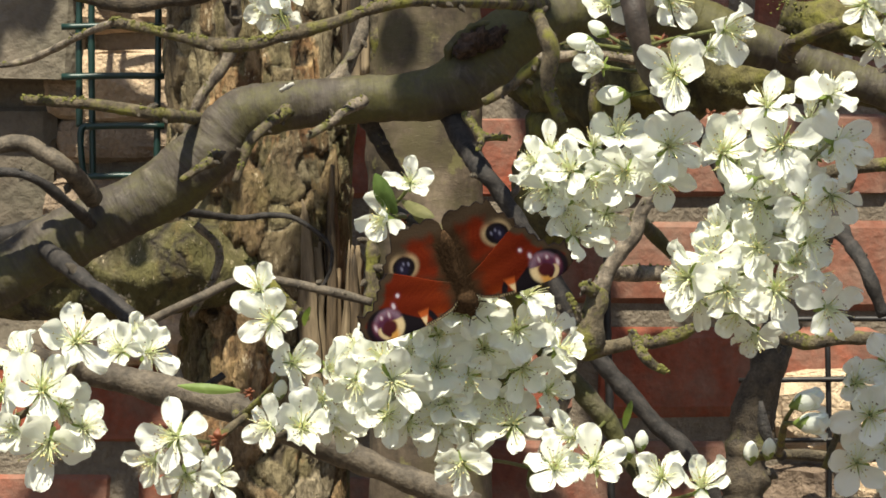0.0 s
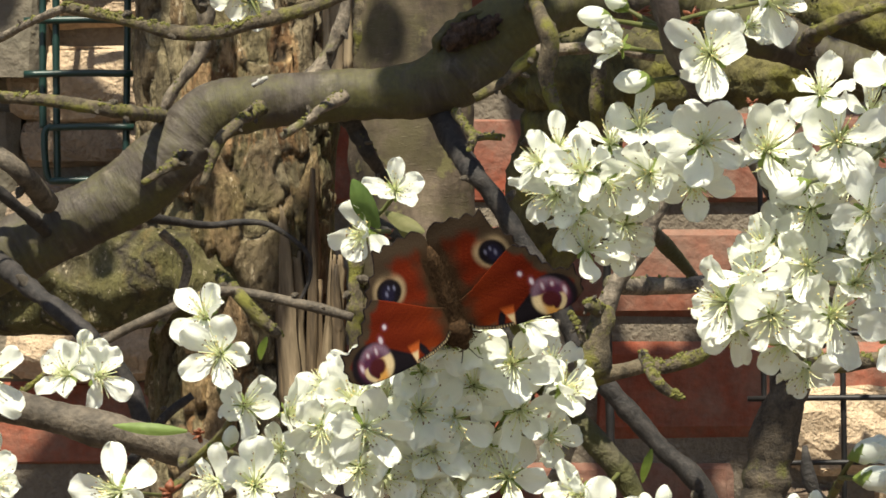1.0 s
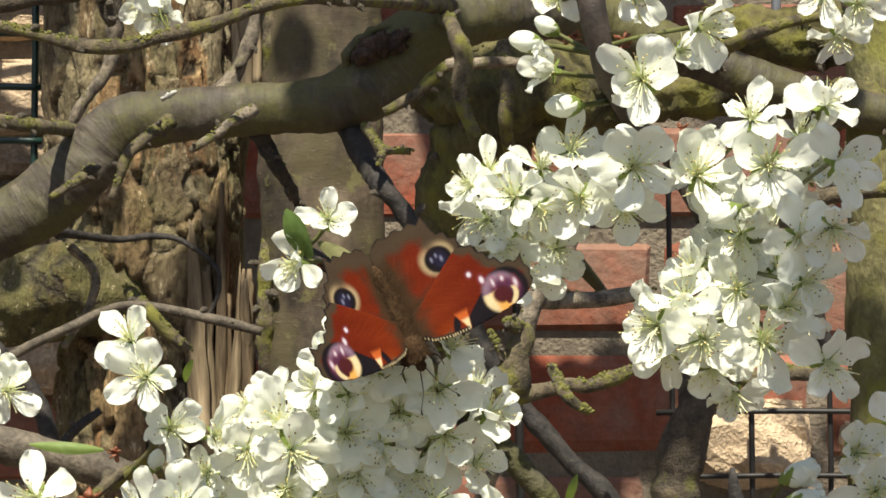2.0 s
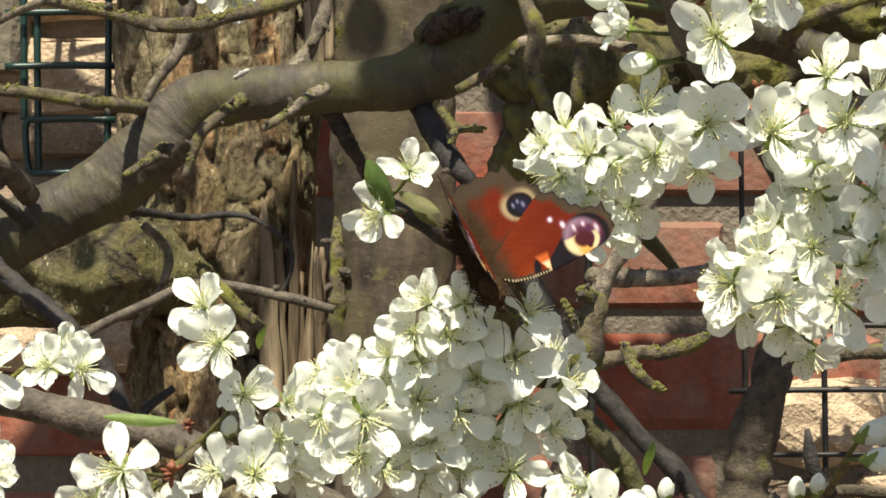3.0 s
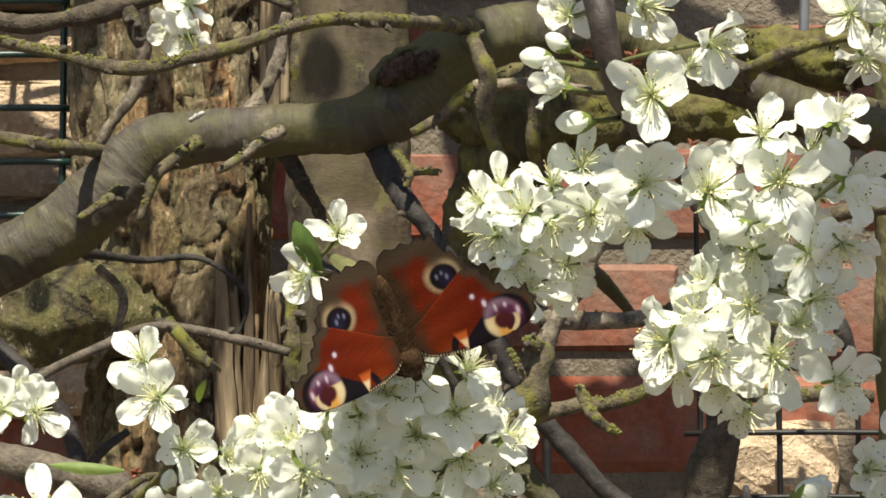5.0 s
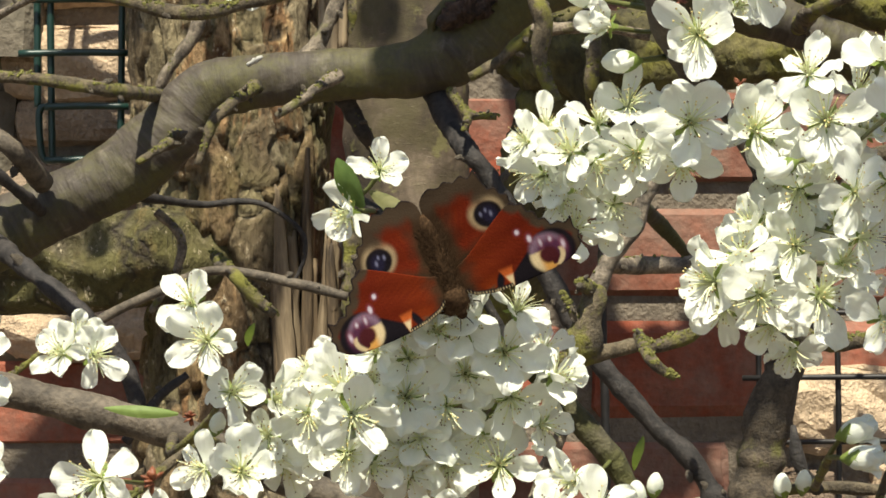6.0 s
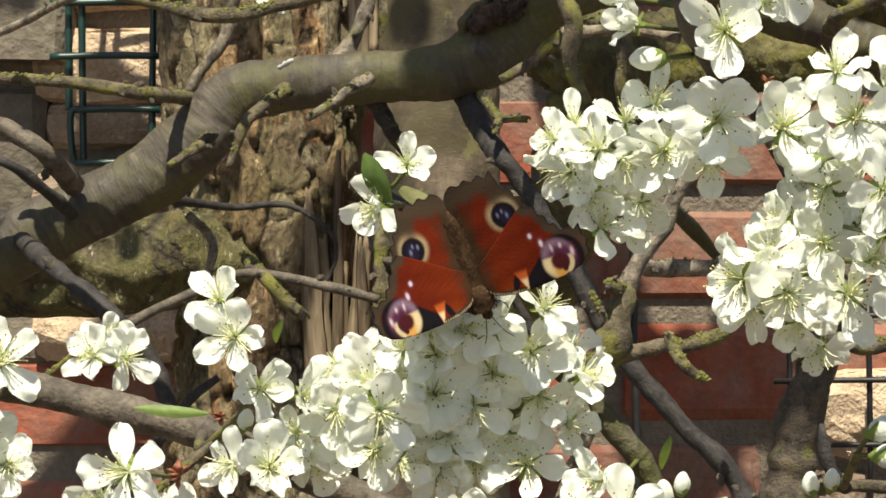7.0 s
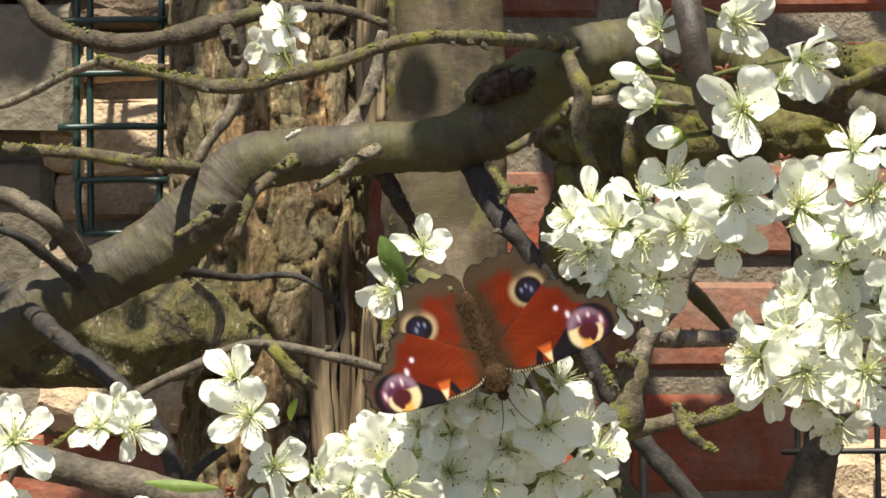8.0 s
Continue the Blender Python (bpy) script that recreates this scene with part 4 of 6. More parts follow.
upright = branch("branch", [(0.0446, 1.1200, 1.3544, 0.0046), (0.0462, 1.1200, 1.3633, 0.0043), (0.0484, 1.1200, 1.3722, 0.0041), (0.0519, 1.1200, 1.3811, 0.0038), (0.0579, 1.1200, 1.3911, 0.0036), (0.0646, 1.1200, 1.4000, 0.0034), (0.0679, 1.1200, 1.4100, 0.0030), (0.0735, 1.1200, 1.4189, 0.0026), (0.0813, 1.1200, 1.4358, 0.0022)],
       M_twig, "grey upright twig with a mossy foot", seed=16)
twig_part(upright, [(0.0400, 1.1180, 1.3465, 0.0034), (0.0440, 1.1180, 1.3530, 0.0066), (0.0456, 1.1180, 1.3590, 0.0057), (0.0472, 1.1180, 1.3660, 0.0050), (0.0490, 1.1180, 1.3725, 0.0046), (0.0508, 1.1200, 1.3780, 0.0024)], M_mossy, 81, "mossy_foot", 14, 0.22)
side_twig(upright, [(0.0440, 1.1180, 1.3600, 0.0030), (0.0400, 1.1150, 1.3660, 0.0018), (0.0360, 1.1150, 1.3730, 0.0014)], M_mossy, 82)
side_twig(upright, [(0.0490, 1.1200, 1.3740, 0.0030), (0.0445, 1.1120, 1.3765, 0.0026), (0.0425, 1.1100, 1.3775, 0.0020)], M_mossy, 83)
level = branch("branch", [(0.0230, 1.1200, 1.3415, 0.0030), (0.0330, 1.1200, 1.3450, 0.0034), (0.0391, 1.1200, 1.3473, 0.0038), (0.0479, 1.1200, 1.3495, 0.0038), (0.0568, 1.1200, 1.3511, 0.0031), (0.0657, 1.1200, 1.3533, 0.0028), (0.0724, 1.1200, 1.3526, 0.0030), (0.0802, 1.1200, 1.3549, 0.0031), (0.0868, 1.1200, 1.3572, 0.0029), (0.0957, 1.1200, 1.3629, 0.0018), (0.1040, 1.1200, 1.3670, 0.0014)],
       M_mossy, "level mossy twig with knobby lichen-covered bark", seed=47)
branch("branch", [(0.0534, 1.1300, 1.3841, 0.0031), (0.0617, 1.1700, 1.3826, 0.0035), (0.0729, 1.2000, 1.3824, 0.0038), (0.0895, 1.2000, 1.3824, 0.0036), (0.1110, 1.2000, 1.3860, 0.0033)], M_twig, "short scaly grey side twig", seed=17)
branch("branch", [(-0.2271, 1.3400, 1.3936, 0.0048), (-0.2026, 1.2700, 1.3826, 0.0043), (-0.1721, 1.2500, 1.3606, 0.0042), (-0.1535, 1.2500, 1.3382, 0.0040), (-0.1461, 1.2500, 1.3184, 0.0035)], M_dark, "dark bare twig before the old trunk", seed=18)
branch("branch", [(-0.1548, 1.2500, 1.3382, 0.0017), (-0.1724, 1.2700, 1.3499, 0.0020), (-0.1661, 1.2800, 1.3571, 0.0023), (-0.1407, 1.2800, 1.3693, 0.0023), (-0.1171, 1.3000, 1.3783, 0.0021), (-0.0784, 1.3000, 1.3719, 0.0026), (-0.0565, 1.3000, 1.3662, 0.0020)], M_bough, "thin bare twig before the old trunk", seed=19)
branch("branch", [(-0.1706, 1.4000, 1.4142, 0.0026), (-0.1392, 1.4500, 1.4095, 0.0021), (-0.1200, 1.4500, 1.4110, 0.0017), (-0.1047, 1.4500, 1.4090, 0.0015), (-0.0870, 1.4500, 1.3960, 0.0012), (-0.0850, 1.4500, 1.3830, 0.0011), (-0.0903, 1.4500, 1.3701, 0.0009)], M_dark, "thin curved dark twig", seed=20)
branch("branch", [(-0.1531, 1.3800, 1.4057, 0.0025), (-0.1413, 1.3800, 1.3934, 0.0022), (-0.1429, 1.3800, 1.3784, 0.0019), (-0.1558, 1.3800, 1.3565, 0.0016)], M_twig, "pale crooked dead twig", seed=21)
side_twig(main_limb, [(-0.0998, 1.3100, 1.4626, 0.0034), (-0.1094, 1.2850, 1.4533, 0.0023), (-0.1173, 1.2800, 1.4439, 0.0025), (-0.1199, 1.2800, 1.4358, 0.0020), (-0.1234, 1.2800, 1.4262, 0.0013)], M_mossy, 22)
side_twig(main_limb, [(-0.0621, 1.3100, 1.4678, 0.0036), (-0.0699, 1.2850, 1.4609, 0.0025), (-0.0772, 1.2800, 1.4551, 0.0023), (-0.0879, 1.2800, 1.4480, 0.0013)], M_twig, 23)
side_twig(main_limb, [(-0.1357, 1.3100, 1.4392, 0.0039), (-0.1394, 1.2800, 1.4338, 0.0023), (-0.1492, 1.2700, 1.4270, 0.0015)], M_mossy, 24)
side_twig(main_limb, [(-0.0605, 1.3560, 1.4610, 0.0052), (-0.0579, 1.3600, 1.4540, 0.0044), (-0.0531, 1.3600, 1.4459, 0.0036), (-0.0493, 1.3700, 1.4392, 0.0030), (-0.0420, 1.4000, 1.4250, 0.0025)], M_dark, 84)
side_twig(main_limb, [(-0.0793, 1.3600, 1.4758, 0.0059), (-0.0712, 1.3600, 1.4907, 0.0040), (-0.0645, 1.3600, 1.5055, 0.0032), (-0.0604, 1.3600, 1.5271, 0.0027)], M_twig, 25)
branch("branch", [(-0.1657, 1.1500, 1.4956, 0.0023), (-0.1447, 1.1500, 1.4910, 0.0027), (-0.1218, 1.1500, 1.4856, 0.0030), (-0.1036, 1.1500, 1.4856, 0.0030), (-0.0876, 1.1500, 1.4901, 0.0030), (-0.0694, 1.1500, 1.4947, 0.0027), (-0.0511, 1.1500, 1.5011, 0.0027), (-0.0329, 1.1500, 1.5047, 0.0027), (-0.0010, 1.2200, 1.5101, 0.0031), (0.0308, 1.3400, 1.5186, 0.0037)], M_mossy, "long mossy twig with yellow-green lichen", seed=26)
branch("branch", [(-0.2462, 1.2000, 1.4776, 0.0014), (-0.2148, 1.2000, 1.4812, 0.0017), (-0.1820, 1.1700, 1.4919, 0.0016), (-0.1647, 1.1500, 1.4961, 0.0018)], M_twig, "pale thin bare twig crossing the mesh", seed=27)
knotty = branch("branch", [(-0.2280, 1.2500, 1.5480, 0.0034), (-0.2135, 1.2500, 1.5310, 0.0036), (-0.2009, 1.2500, 1.5190, 0.0042), (-0.1734, 1.2500, 1.5115, 0.0044), (-0.1509, 1.2500, 1.5144, 0.0040), (-0.1370, 1.2500, 1.5172, 0.0054), (-0.1247, 1.2500, 1.5213, 0.0044), (-0.1120, 1.2500, 1.5243, 0.0028), (-0.0960, 1.2500, 1.5272, 0.0023), (-0.0736, 1.2500, 1.5262, 0.0022), (-0.0536, 1.2500, 1.5196, 0.0019)], M_knotty, "dark knotty branch crossing above", seed=28, moss=14)
side_twig(knotty, [(-0.1265, 1.2500, 1.5200, 0.0040), (-0.1225, 1.2480, 1.5120, 0.0036), (-0.1219, 1.2480, 1.5060, 0.0030), (-0.1200, 1.2480, 1.5015, 0.0018)], M_knotty, 85)
branch("branch", [(-0.2311, 1.3000, 1.4678, 0.0026), (-0.1940, 1.3000, 1.4653, 0.0031), (-0.1635, 1.3000, 1.4606, 0.0036), (-0.1484, 1.3500, 1.4605, 0.0032)], M_mossy, "mossy green twig before the wire mesh", seed=29)
branch("branch", [(-0.2796, 1.3000, 1.4364, 0.0041), (-0.2368, 1.3000, 1.4462, 0.0044), (-0.2213, 1.3000, 1.4413, 0.0044), (-0.2089, 1.3000, 1.4330, 0.0046), (-0.2003, 1.3300, 1.4187, 0.0053)], M_bough, "brown forked branch joining the limb", seed=30)
branch("branch", [(-0.2753, 1.2800, 1.4249, 0.0023), (-0.2405, 1.2800, 1.4310, 0.0025), (-0.2220, 1.2800, 1.4274, 0.0025), (-0.2063, 1.3000, 1.4137, 0.0028), (-0.2016, 1.3300, 1.4055, 0.0029)], M_dark, "thin dark branch joining the limb", seed=31)
branch("branch", [(-0.3054, 1.4200, 1.3918, 0.0062), (-0.2575, 1.4200, 1.4003, 0.0056), (-0.2178, 1.4000, 1.4114, 0.0044)], M_dark, "dark branch behind the limb", seed=32)
hanging = branch("branch", [(0.0250, 1.3400, 1.5133, 0.0037), (0.0266, 1.2900, 1.5078, 0.0033), (0.0287, 1.2700, 1.4998, 0.0035), (0.0323, 1.2700, 1.4897, 0.0038), (0.0305, 1.2700, 1.4733, 0.0035), (0.0373, 1.2700, 1.4544, 0.0030)], M_mossy, "hanging crooked twig with lichen", seed=33)
side_twig(main_limb, [(-0.0010, 1.2800, 1.4658, 0.0025), (0.0117, 1.2800, 1.4726, 0.0028), (0.0269, 1.2800, 1.4866, 0.0028)], M_mossy, 34)
branch("branch", [(0.0087, 1.4200, 1.4938, 0.0034), (0.0327, 1.4200, 1.4961, 0.0034), (0.0637, 1.4200, 1.4975, 0.0028), (0.0890, 1.4200, 1.4933, 0.0025)], M_twig, "grey level twig in the shade", seed=35)
branch("branch", [(0.1594, 1.3900, 1.4954, 0.0044), (0.1574, 1.3200, 1.4972, 0.0042), (0.1692, 1.3000, 1.5029, 0.0034), (0.1847, 1.3000, 1.5081, 0.0026), (0.2105, 1.3000, 1.5125, 0.0023)], M_mossy, "mossy twig beside the post", seed=36)
branch("branch", [(0.1683, 1.2700, 1.4116, 0.0040), (0.1574, 1.1400, 1.4025, 0.0036), (0.1628, 1.1000, 1.3871, 0.0031), (0.1715, 1.1000, 1.3653, 0.0026)], M_dark, "dark twig before the red wall", seed=37)
branch("branch", [(0.1341, 1.1900, 1.3530, 0.0033), (0.1196, 1.0200, 1.3593, 0.0028), (0.1282, 1.0000, 1.3575, 0.0030), (0.1421, 1.0000, 1.3595, 0.0028), (0.1619, 1.0000, 1.3585, 0.0024)], M_mossy, "greenish level twig beside the limb", seed=38)
branch("branch", [(-0.1706, 1.4000, 1.2919, 0.0028), (-0.1539, 1.4000, 1.3142, 0.0025), (-0.1400, 1.4000, 1.3253, 0.0019)], M_dark, "dark dead twig on the trunk", seed=39)

branch("branch", [(0.0686, 1.1600, 1.4083, 0.0030), (0.0776, 1.2000, 1.4014, 0.0033), (0.0862, 1.2200, 1.3935, 0.0031), (0.0945, 1.2400, 1.3855, 0.0022)], M_olive, "short dark mossy twig before the brick", seed=56)
branch("branch", [(-0.1198, 1.3300, 1.3844, 0.0032), (-0.1081, 1.3000, 1.3758, 0.0031), (-0.1003, 1.3000, 1.3667, 0.0034), (-0.0898, 1.3000, 1.3580, 0.0021)], M_mossy, "broken mossy twig before the old trunk", seed=57)
branch("branch", [(-0.1549, 1.6000, 1.6225, 0.0063), (-0.1556, 1.6200, 1.5610, 0.0055), (-0.1552, 1.6300, 1.5297, 0.0049), (-0.1580, 1.6320, 1.5104, 0.0039), (-0.1690, 1.6320, 1.4942, 0.0032), (-0.1764, 1.6340, 1.4840, 0.0036), (-0.1861, 1.6400, 1.4622, 0.0026)], M_twig, "crooked pale stem lying against the old trunk", seed=58, spurs=0)
branch("branch", [(0.0587, 1.0000, 1.3605, 0.0020), (0.0614, 0.9800, 1.3535, 0.0021), (0.0653, 0.9800, 1.3496, 0.0019), (0.0704, 0.9800, 1.3467, 0.0014)], M_mossy, "stubby lichen-covered spur twig", seed=60)

# ---- unseen crown added overhead to shade the wall, limbs and blossoms ----
rng = random.Random(31)
crown = tagged(new("shade_crown"), "added unseen crown of twigs and white blossom that casts shade", "tree")
crown.location = (0.195, 0.055, 0.0)
for k in range(24):
    x, y, z = rng.uniform(-1.0, 0.6), rng.uniform(0.75, 1.55), rng.uniform(2.0, 2.45)
    dx, dy = rng.uniform(-0.5, 0.5), rng.uniform(-0.25, 0.25)
    if x < -0.3 and y > 1.35:
        continue
    part("bough", tube(bmesh.new(), [(x, y, z, 0.014), (x + dx * 0.5, y + dy * 0.5, z + 0.04, 0.011), (x + dx, y + dy, z + rng.uniform(-0.05, 0.1), 0.006)], 8, 0.05, 0.1, k), M_twig, crown)
part("bough", tube(bmesh.new(), [(-0.18, 1.60, 2.10, 0.034), (-0.20, 1.40, 2.24, 0.024), (-0.10, 1.1, 2.26, 0.016), (0.1, 0.8, 2.30, 0.010)], 12, 0.03, 0.1, 90), M_twig, crown)
part("bough", tube(bmesh.new(), [(-0.20, 1.55, 2.16, 0.028), (-0.5, 1.3, 2.25, 0.018), (-0.9, 1.0, 2.30, 0.010)], 12, 0.03, 0.1, 91), M_twig, crown)
part("bough", tube(bmesh.new(), [(-0.18, 1.50, 2.20, 0.026), (0.2, 1.35, 2.28, 0.016), (0.6, 1.1, 2.30, 0.010)], 12, 0.03, 0.1, 92), M_twig, crown)
# reaches forward to carry the cluster that shades the corner blossoms
part("bough", tube(bmesh.new(), [(0.1, 0.8, 2.30, 0.010), (0.0, 0.45, 2.26, 0.007), (-0.10, 0.15, 2.22, 0.005), (-0.145, 0.04, 2.20, 0.003)], 10, 0.03, 0.1, 93), M_twig, crown)
bm = bmesh.new()
SHADE_CLUSTERS = [(-0.121, 1.323, 0.058, 0.020, 72), (-0.137, 0.664, 0.024, 0.016, 56), (-0.150, 0.060, 0.018, 0.016, 30), (-0.250, 0.866, 0.032, 0.020, 58), (-0.208, 1.042, 0.036, 0.018, 60),
         (-0.502, 1.403, 0.026, 0.013, 34), (-0.560, 1.452, 0.026, 0.015, 26)]   # fuller clusters, each placed to shade one chosen spot
spots = [(rng.uniform(-1.1, 0.7), rng.uniform(0.80, 1.62), rng.uniform(1.95, 2.5)) for _ in range(520)]
# openings left so that sun reaches the stones and the old trunk
spots = [q for q in spots if not (q[0] < -0.28 and q[1] > 1.43) and not (abs(q[0] + 0.386) < 0.05 and abs(q[1] - 1.167) < 0.045)]
for cx, cy, wide, deep, count in SHADE_CLUSTERS:
    spots += [(cx + rng.uniform(-wide, wide), cy + rng.uniform(-deep, deep), rng.uniform(2.18, 2.22)) for _ in range(count)]
for x, y, z in spots:
    r = rng.uniform(0.008, 0.020)
    turn = Euler((rng.uniform(-1, 1), rng.uniform(-1, 1), rng.uniform(0, 6))).to_matrix().to_4x4()
    made = bmesh.ops.create_circle(bm, cap_ends=True, segments=7, radius=r, matrix=Matrix.Translation((x, y, z)) @ turn)
tagged(part("blossom", bm, M_petal, crown, smooth=False), kind="stuff")

# ---- wire mesh before the wall ----
def mesh_fence(name, x0, z0, cols, rows, dx, dz, y, r, material, label):
    e = tagged(new(name), label, "wire mesh", "wire mesh on the wall")
    e.location = (x0, y, z0)
    for i in range(cols + 1):
        part("wire", tube(bmesh.new(), [(i * dx, 0, -0.01, r), (i * dx + 0.002, 0.001, rows * dz / 2, r), (i * dx, 0, rows * dz + 0.01, r)], 8, 0.03, 0.05, i, 0, 40), material, e)
    for j in range(rows + 1):
        part("wire", tube(bmesh.new(), [(-0.01, -2 * r, j * dz, r), (cols * dx / 2, -2 * r, j * dz + 0.001, r), (cols * dx + 0.01, -2 * r, j * dz, r)], 8, 0.03, 0.05, 9 + j, 0, 40), material, e)
    return e


green_mesh = tagged(new("wire_mesh"), "green plastic-coated wire mesh panel before the stones", "wire mesh", "wire mesh on the wall")
green_mesh.location = (-0.2655, 1.80, 1.4394)
for points in ([(0.0, 0, -0.002), (-0.001, 0, 0.10), (-0.0005, 0, 0.24)], [(0.0432, 0, -0.002), (0.0444, 0, 0.10), (0.0450, 0, 0.24)],
               [(0.001, -0.003, 0.0), (-0.004, -0.003, 0.0005), (-0.0066, -0.003, 0.006), (-0.0080, -0.003, 0.026), (-0.0066, -0.003, 0.0335), (-0.002, -0.003, 0.0345)],
               [(-0.0098, 0.004, 0.034), (-0.0100, 0.004, 0.10), (-0.0095, 0.004, 0.24)]):
    part("wire", tube(bmesh.new(), [(*q, 0.0023) for q in points], 10, 0.002, 0.04, 7, 0, 60), M_wire_green, green_mesh)
for k in range(8):
    reach = -0.0205 if k in (2, 3, 4) else -0.004
    part("wire", tube(bmesh.new(), [(reach, -0.0046, 0.0338 * k, 0.0023), (0.02, -0.0046, 0.0338 * k + 0.0008, 0.0023), (0.049, -0.0046, 0.0338 * k + 0.0004, 0.0023)], 10, 0.006, 0.04, 20 + k, 0, 60), M_wire_green, green_mesh)
mesh_fence("wire_mesh", 0.1847, 1.4 - 0.2665, 3, 5, 0.0511, 0.0416, 1.84, 0.0019, M_wire_black, "blackened wire mesh before the red brick")
branch("wire", [(0.1847, 1.8400, 1.3273, 0.0018), (0.1836, 1.8400, 1.3967, 0.0018), (0.1825, 1.8400, 1.4697, 0.0018)], M_wire_black, "blackened upright wire end above the mesh", 8, category="wire", rough=0.0)
branch("wire", [(0.0850, 1.7800, 1.1990, 0.0028), (0.0840, 1.7800, 1.2710, 0.0028), (0.0820, 1.7800, 1.3400, 0.0028), (0.0812, 1.7800, 1.4392, 0.0028)], M_wire_black, "thick black twisted wire before the brick", 10, category="wire", rough=0.12, lump=200)
branch("metal_post", [(0.2314, 1.7000, 1.4948, 0.0030), (0.2331, 1.7000, 1.5285, 0.0030), (0.2348, 1.7000, 1.5892, 0.0030)], M_post, "thin grey metal post behind the branches", rough=0.0, category="post", seed=3)

# ---- blossoms farther back ----
s = spray("blossom_spray", (-0.1377, 1.0000, 1.3526), "two small white blossoms farther back")
flower(s, (-0.1440, 1.0000, 1.3542), 0.0119, -0.4, 0.1, stalk=(-0.1587, 1.0200, 1.3496))
flower(s, (-0.1403, 1.0100, 1.3601), 0.0099, 0.1, 0.5, stalk=(-0.1587, 1.0200, 1.3496))
flower(s, (-0.1333, 1.0000, 1.3534), 0.0119, 0.4, 0.1, stalk=(-0.1587, 1.0200, 1.3496))
wood(s, [(-0.1708, 1.0200, 1.3415, 0.0014), (-0.1607, 1.0200, 1.3486, 0.0012), (-0.1546, 1.0200, 1.3537, 0.0008)], M_mossy, 3)
s = spray("blossom_spray", (-0.0962, 1.2000, 1.5026), "white blossoms seen from below beside the mossy twig")
flower(s, (-0.0952, 1.2000, 1.5155), 0.0119, 0.3, 0.5, stalk=(-0.0891, 1.1700, 1.4931))
flower(s, (-0.0943, 1.2000, 1.5021), 0.0124, 0.2, -0.6, stalk=(-0.0891, 1.1700, 1.4931))
flower(s, (-0.1028, 1.2100, 1.5073), 0.0110, -0.5, 0.0, stalk=(-0.0891, 1.1700, 1.4931))
s = spray("blossom_spray", (0.1233, 0.8000, 1.4700), "pale blossoms in the upper corner")
wood(s, [(0.1263, 0.8200, 1.5010, 0.0016), (0.1311, 0.8200, 1.4864, 0.0015), (0.1328, 0.8200, 1.4717, 0.0011)], M_twig, 53)
flower(s, (0.1232, 0.8000, 1.4748), 0.0098, -0.3, -0.4)
flower(s, (0.1327, 0.8000, 1.4716), 0.0098, 0.3, -0.5)
flower(s, (0.1271, 0.8000, 1.4624), 0.0087, 0.1, -0.9)

# ---- the low branch and its blossoms ----
low = spray("blossom_branch", (-0.1120, 0.7200, 1.3566), "low grey-brown branch with a narrow green leaf")
wood(low, [(-0.3680, 1.3800, 1.3017, 0.0099), (-0.2587, 1.0000, 1.3506, 0.0065), (-0.1549, 0.7200, 1.3644, 0.0043), (-0.1206, 0.7200, 1.3594, 0.0043), (-0.0977, 0.7200, 1.3537, 0.0044), (-0.0763, 0.7200, 1.3484, 0.0044), (-0.0520, 0.7200, 1.3387, 0.0043), (-0.0263, 0.7200, 1.3280, 0.0040), (-0.0034, 0.7200, 1.3187, 0.0040)], M_bough, 40, "bough", 22, 0.05)
leaf(low, (-0.0704, 0.6800, 1.3556), (-0.0882, 0.6800, 1.3570), 0.0015, material=M_fresh)
bud_scales(low, (-0.0673, 0.6800, 1.3549), 0.0022)

left = spray("blossom_spray", (-0.0558, 0.6200, 1.3558), "crowded white plum blossoms on a low spray")
wood(left, [(-0.0755, 0.7150, 1.3482, 0.0014), (-0.0689, 0.6500, 1.3498, 0.0012), (-0.0605, 0.6300, 1.3564, 0.0010), (-0.0558, 0.6200, 1.3632, 0.0007), (-0.0583, 0.6200, 1.3694, 0.0006)], M_mossy, 41)
wood(left, [(-0.0644, 0.7150, 1.3437, 0.0016), (-0.0621, 0.6600, 1.3425, 0.0013), (-0.0418, 0.6300, 1.3514, 0.0013), (-0.0205, 0.6300, 1.3551, 0.0014), (0.0020, 0.6300, 1.3564, 0.0014), (0.0145, 0.6300, 1.3651, 0.0011)], M_mossy, 42)
for at, r, a, b in (
        ((-0.0589, 0.5950, 1.3854), 0.0079, -0.45, 0.2), ((-0.0553, 0.5900, 1.3779), 0.0086, 0.0, 0.15), ((-0.0508, 0.5959, 1.3668), 0.0074, 0.1, 0.1),
        ((-0.0415, 0.5952, 1.3653), 0.0065, 0.7, -0.5), ((-0.0469, 0.5739, 1.3521), 0.0093, 0.25, 0.1), ((-0.0559, 0.5892, 1.3516), 0.0071, -0.8, -0.4),
        ((-0.0347, 0.5940, 1.3624), 0.0079, -0.1, -1.0), ((-0.0277, 0.5962, 1.3676), 0.0090, -0.2, 0.5), ((-0.0250, 0.5840, 1.3630), 0.0088, 0.1, -0.7)):
    flower(left, at, r, a, b * 0.55 + 0.26)
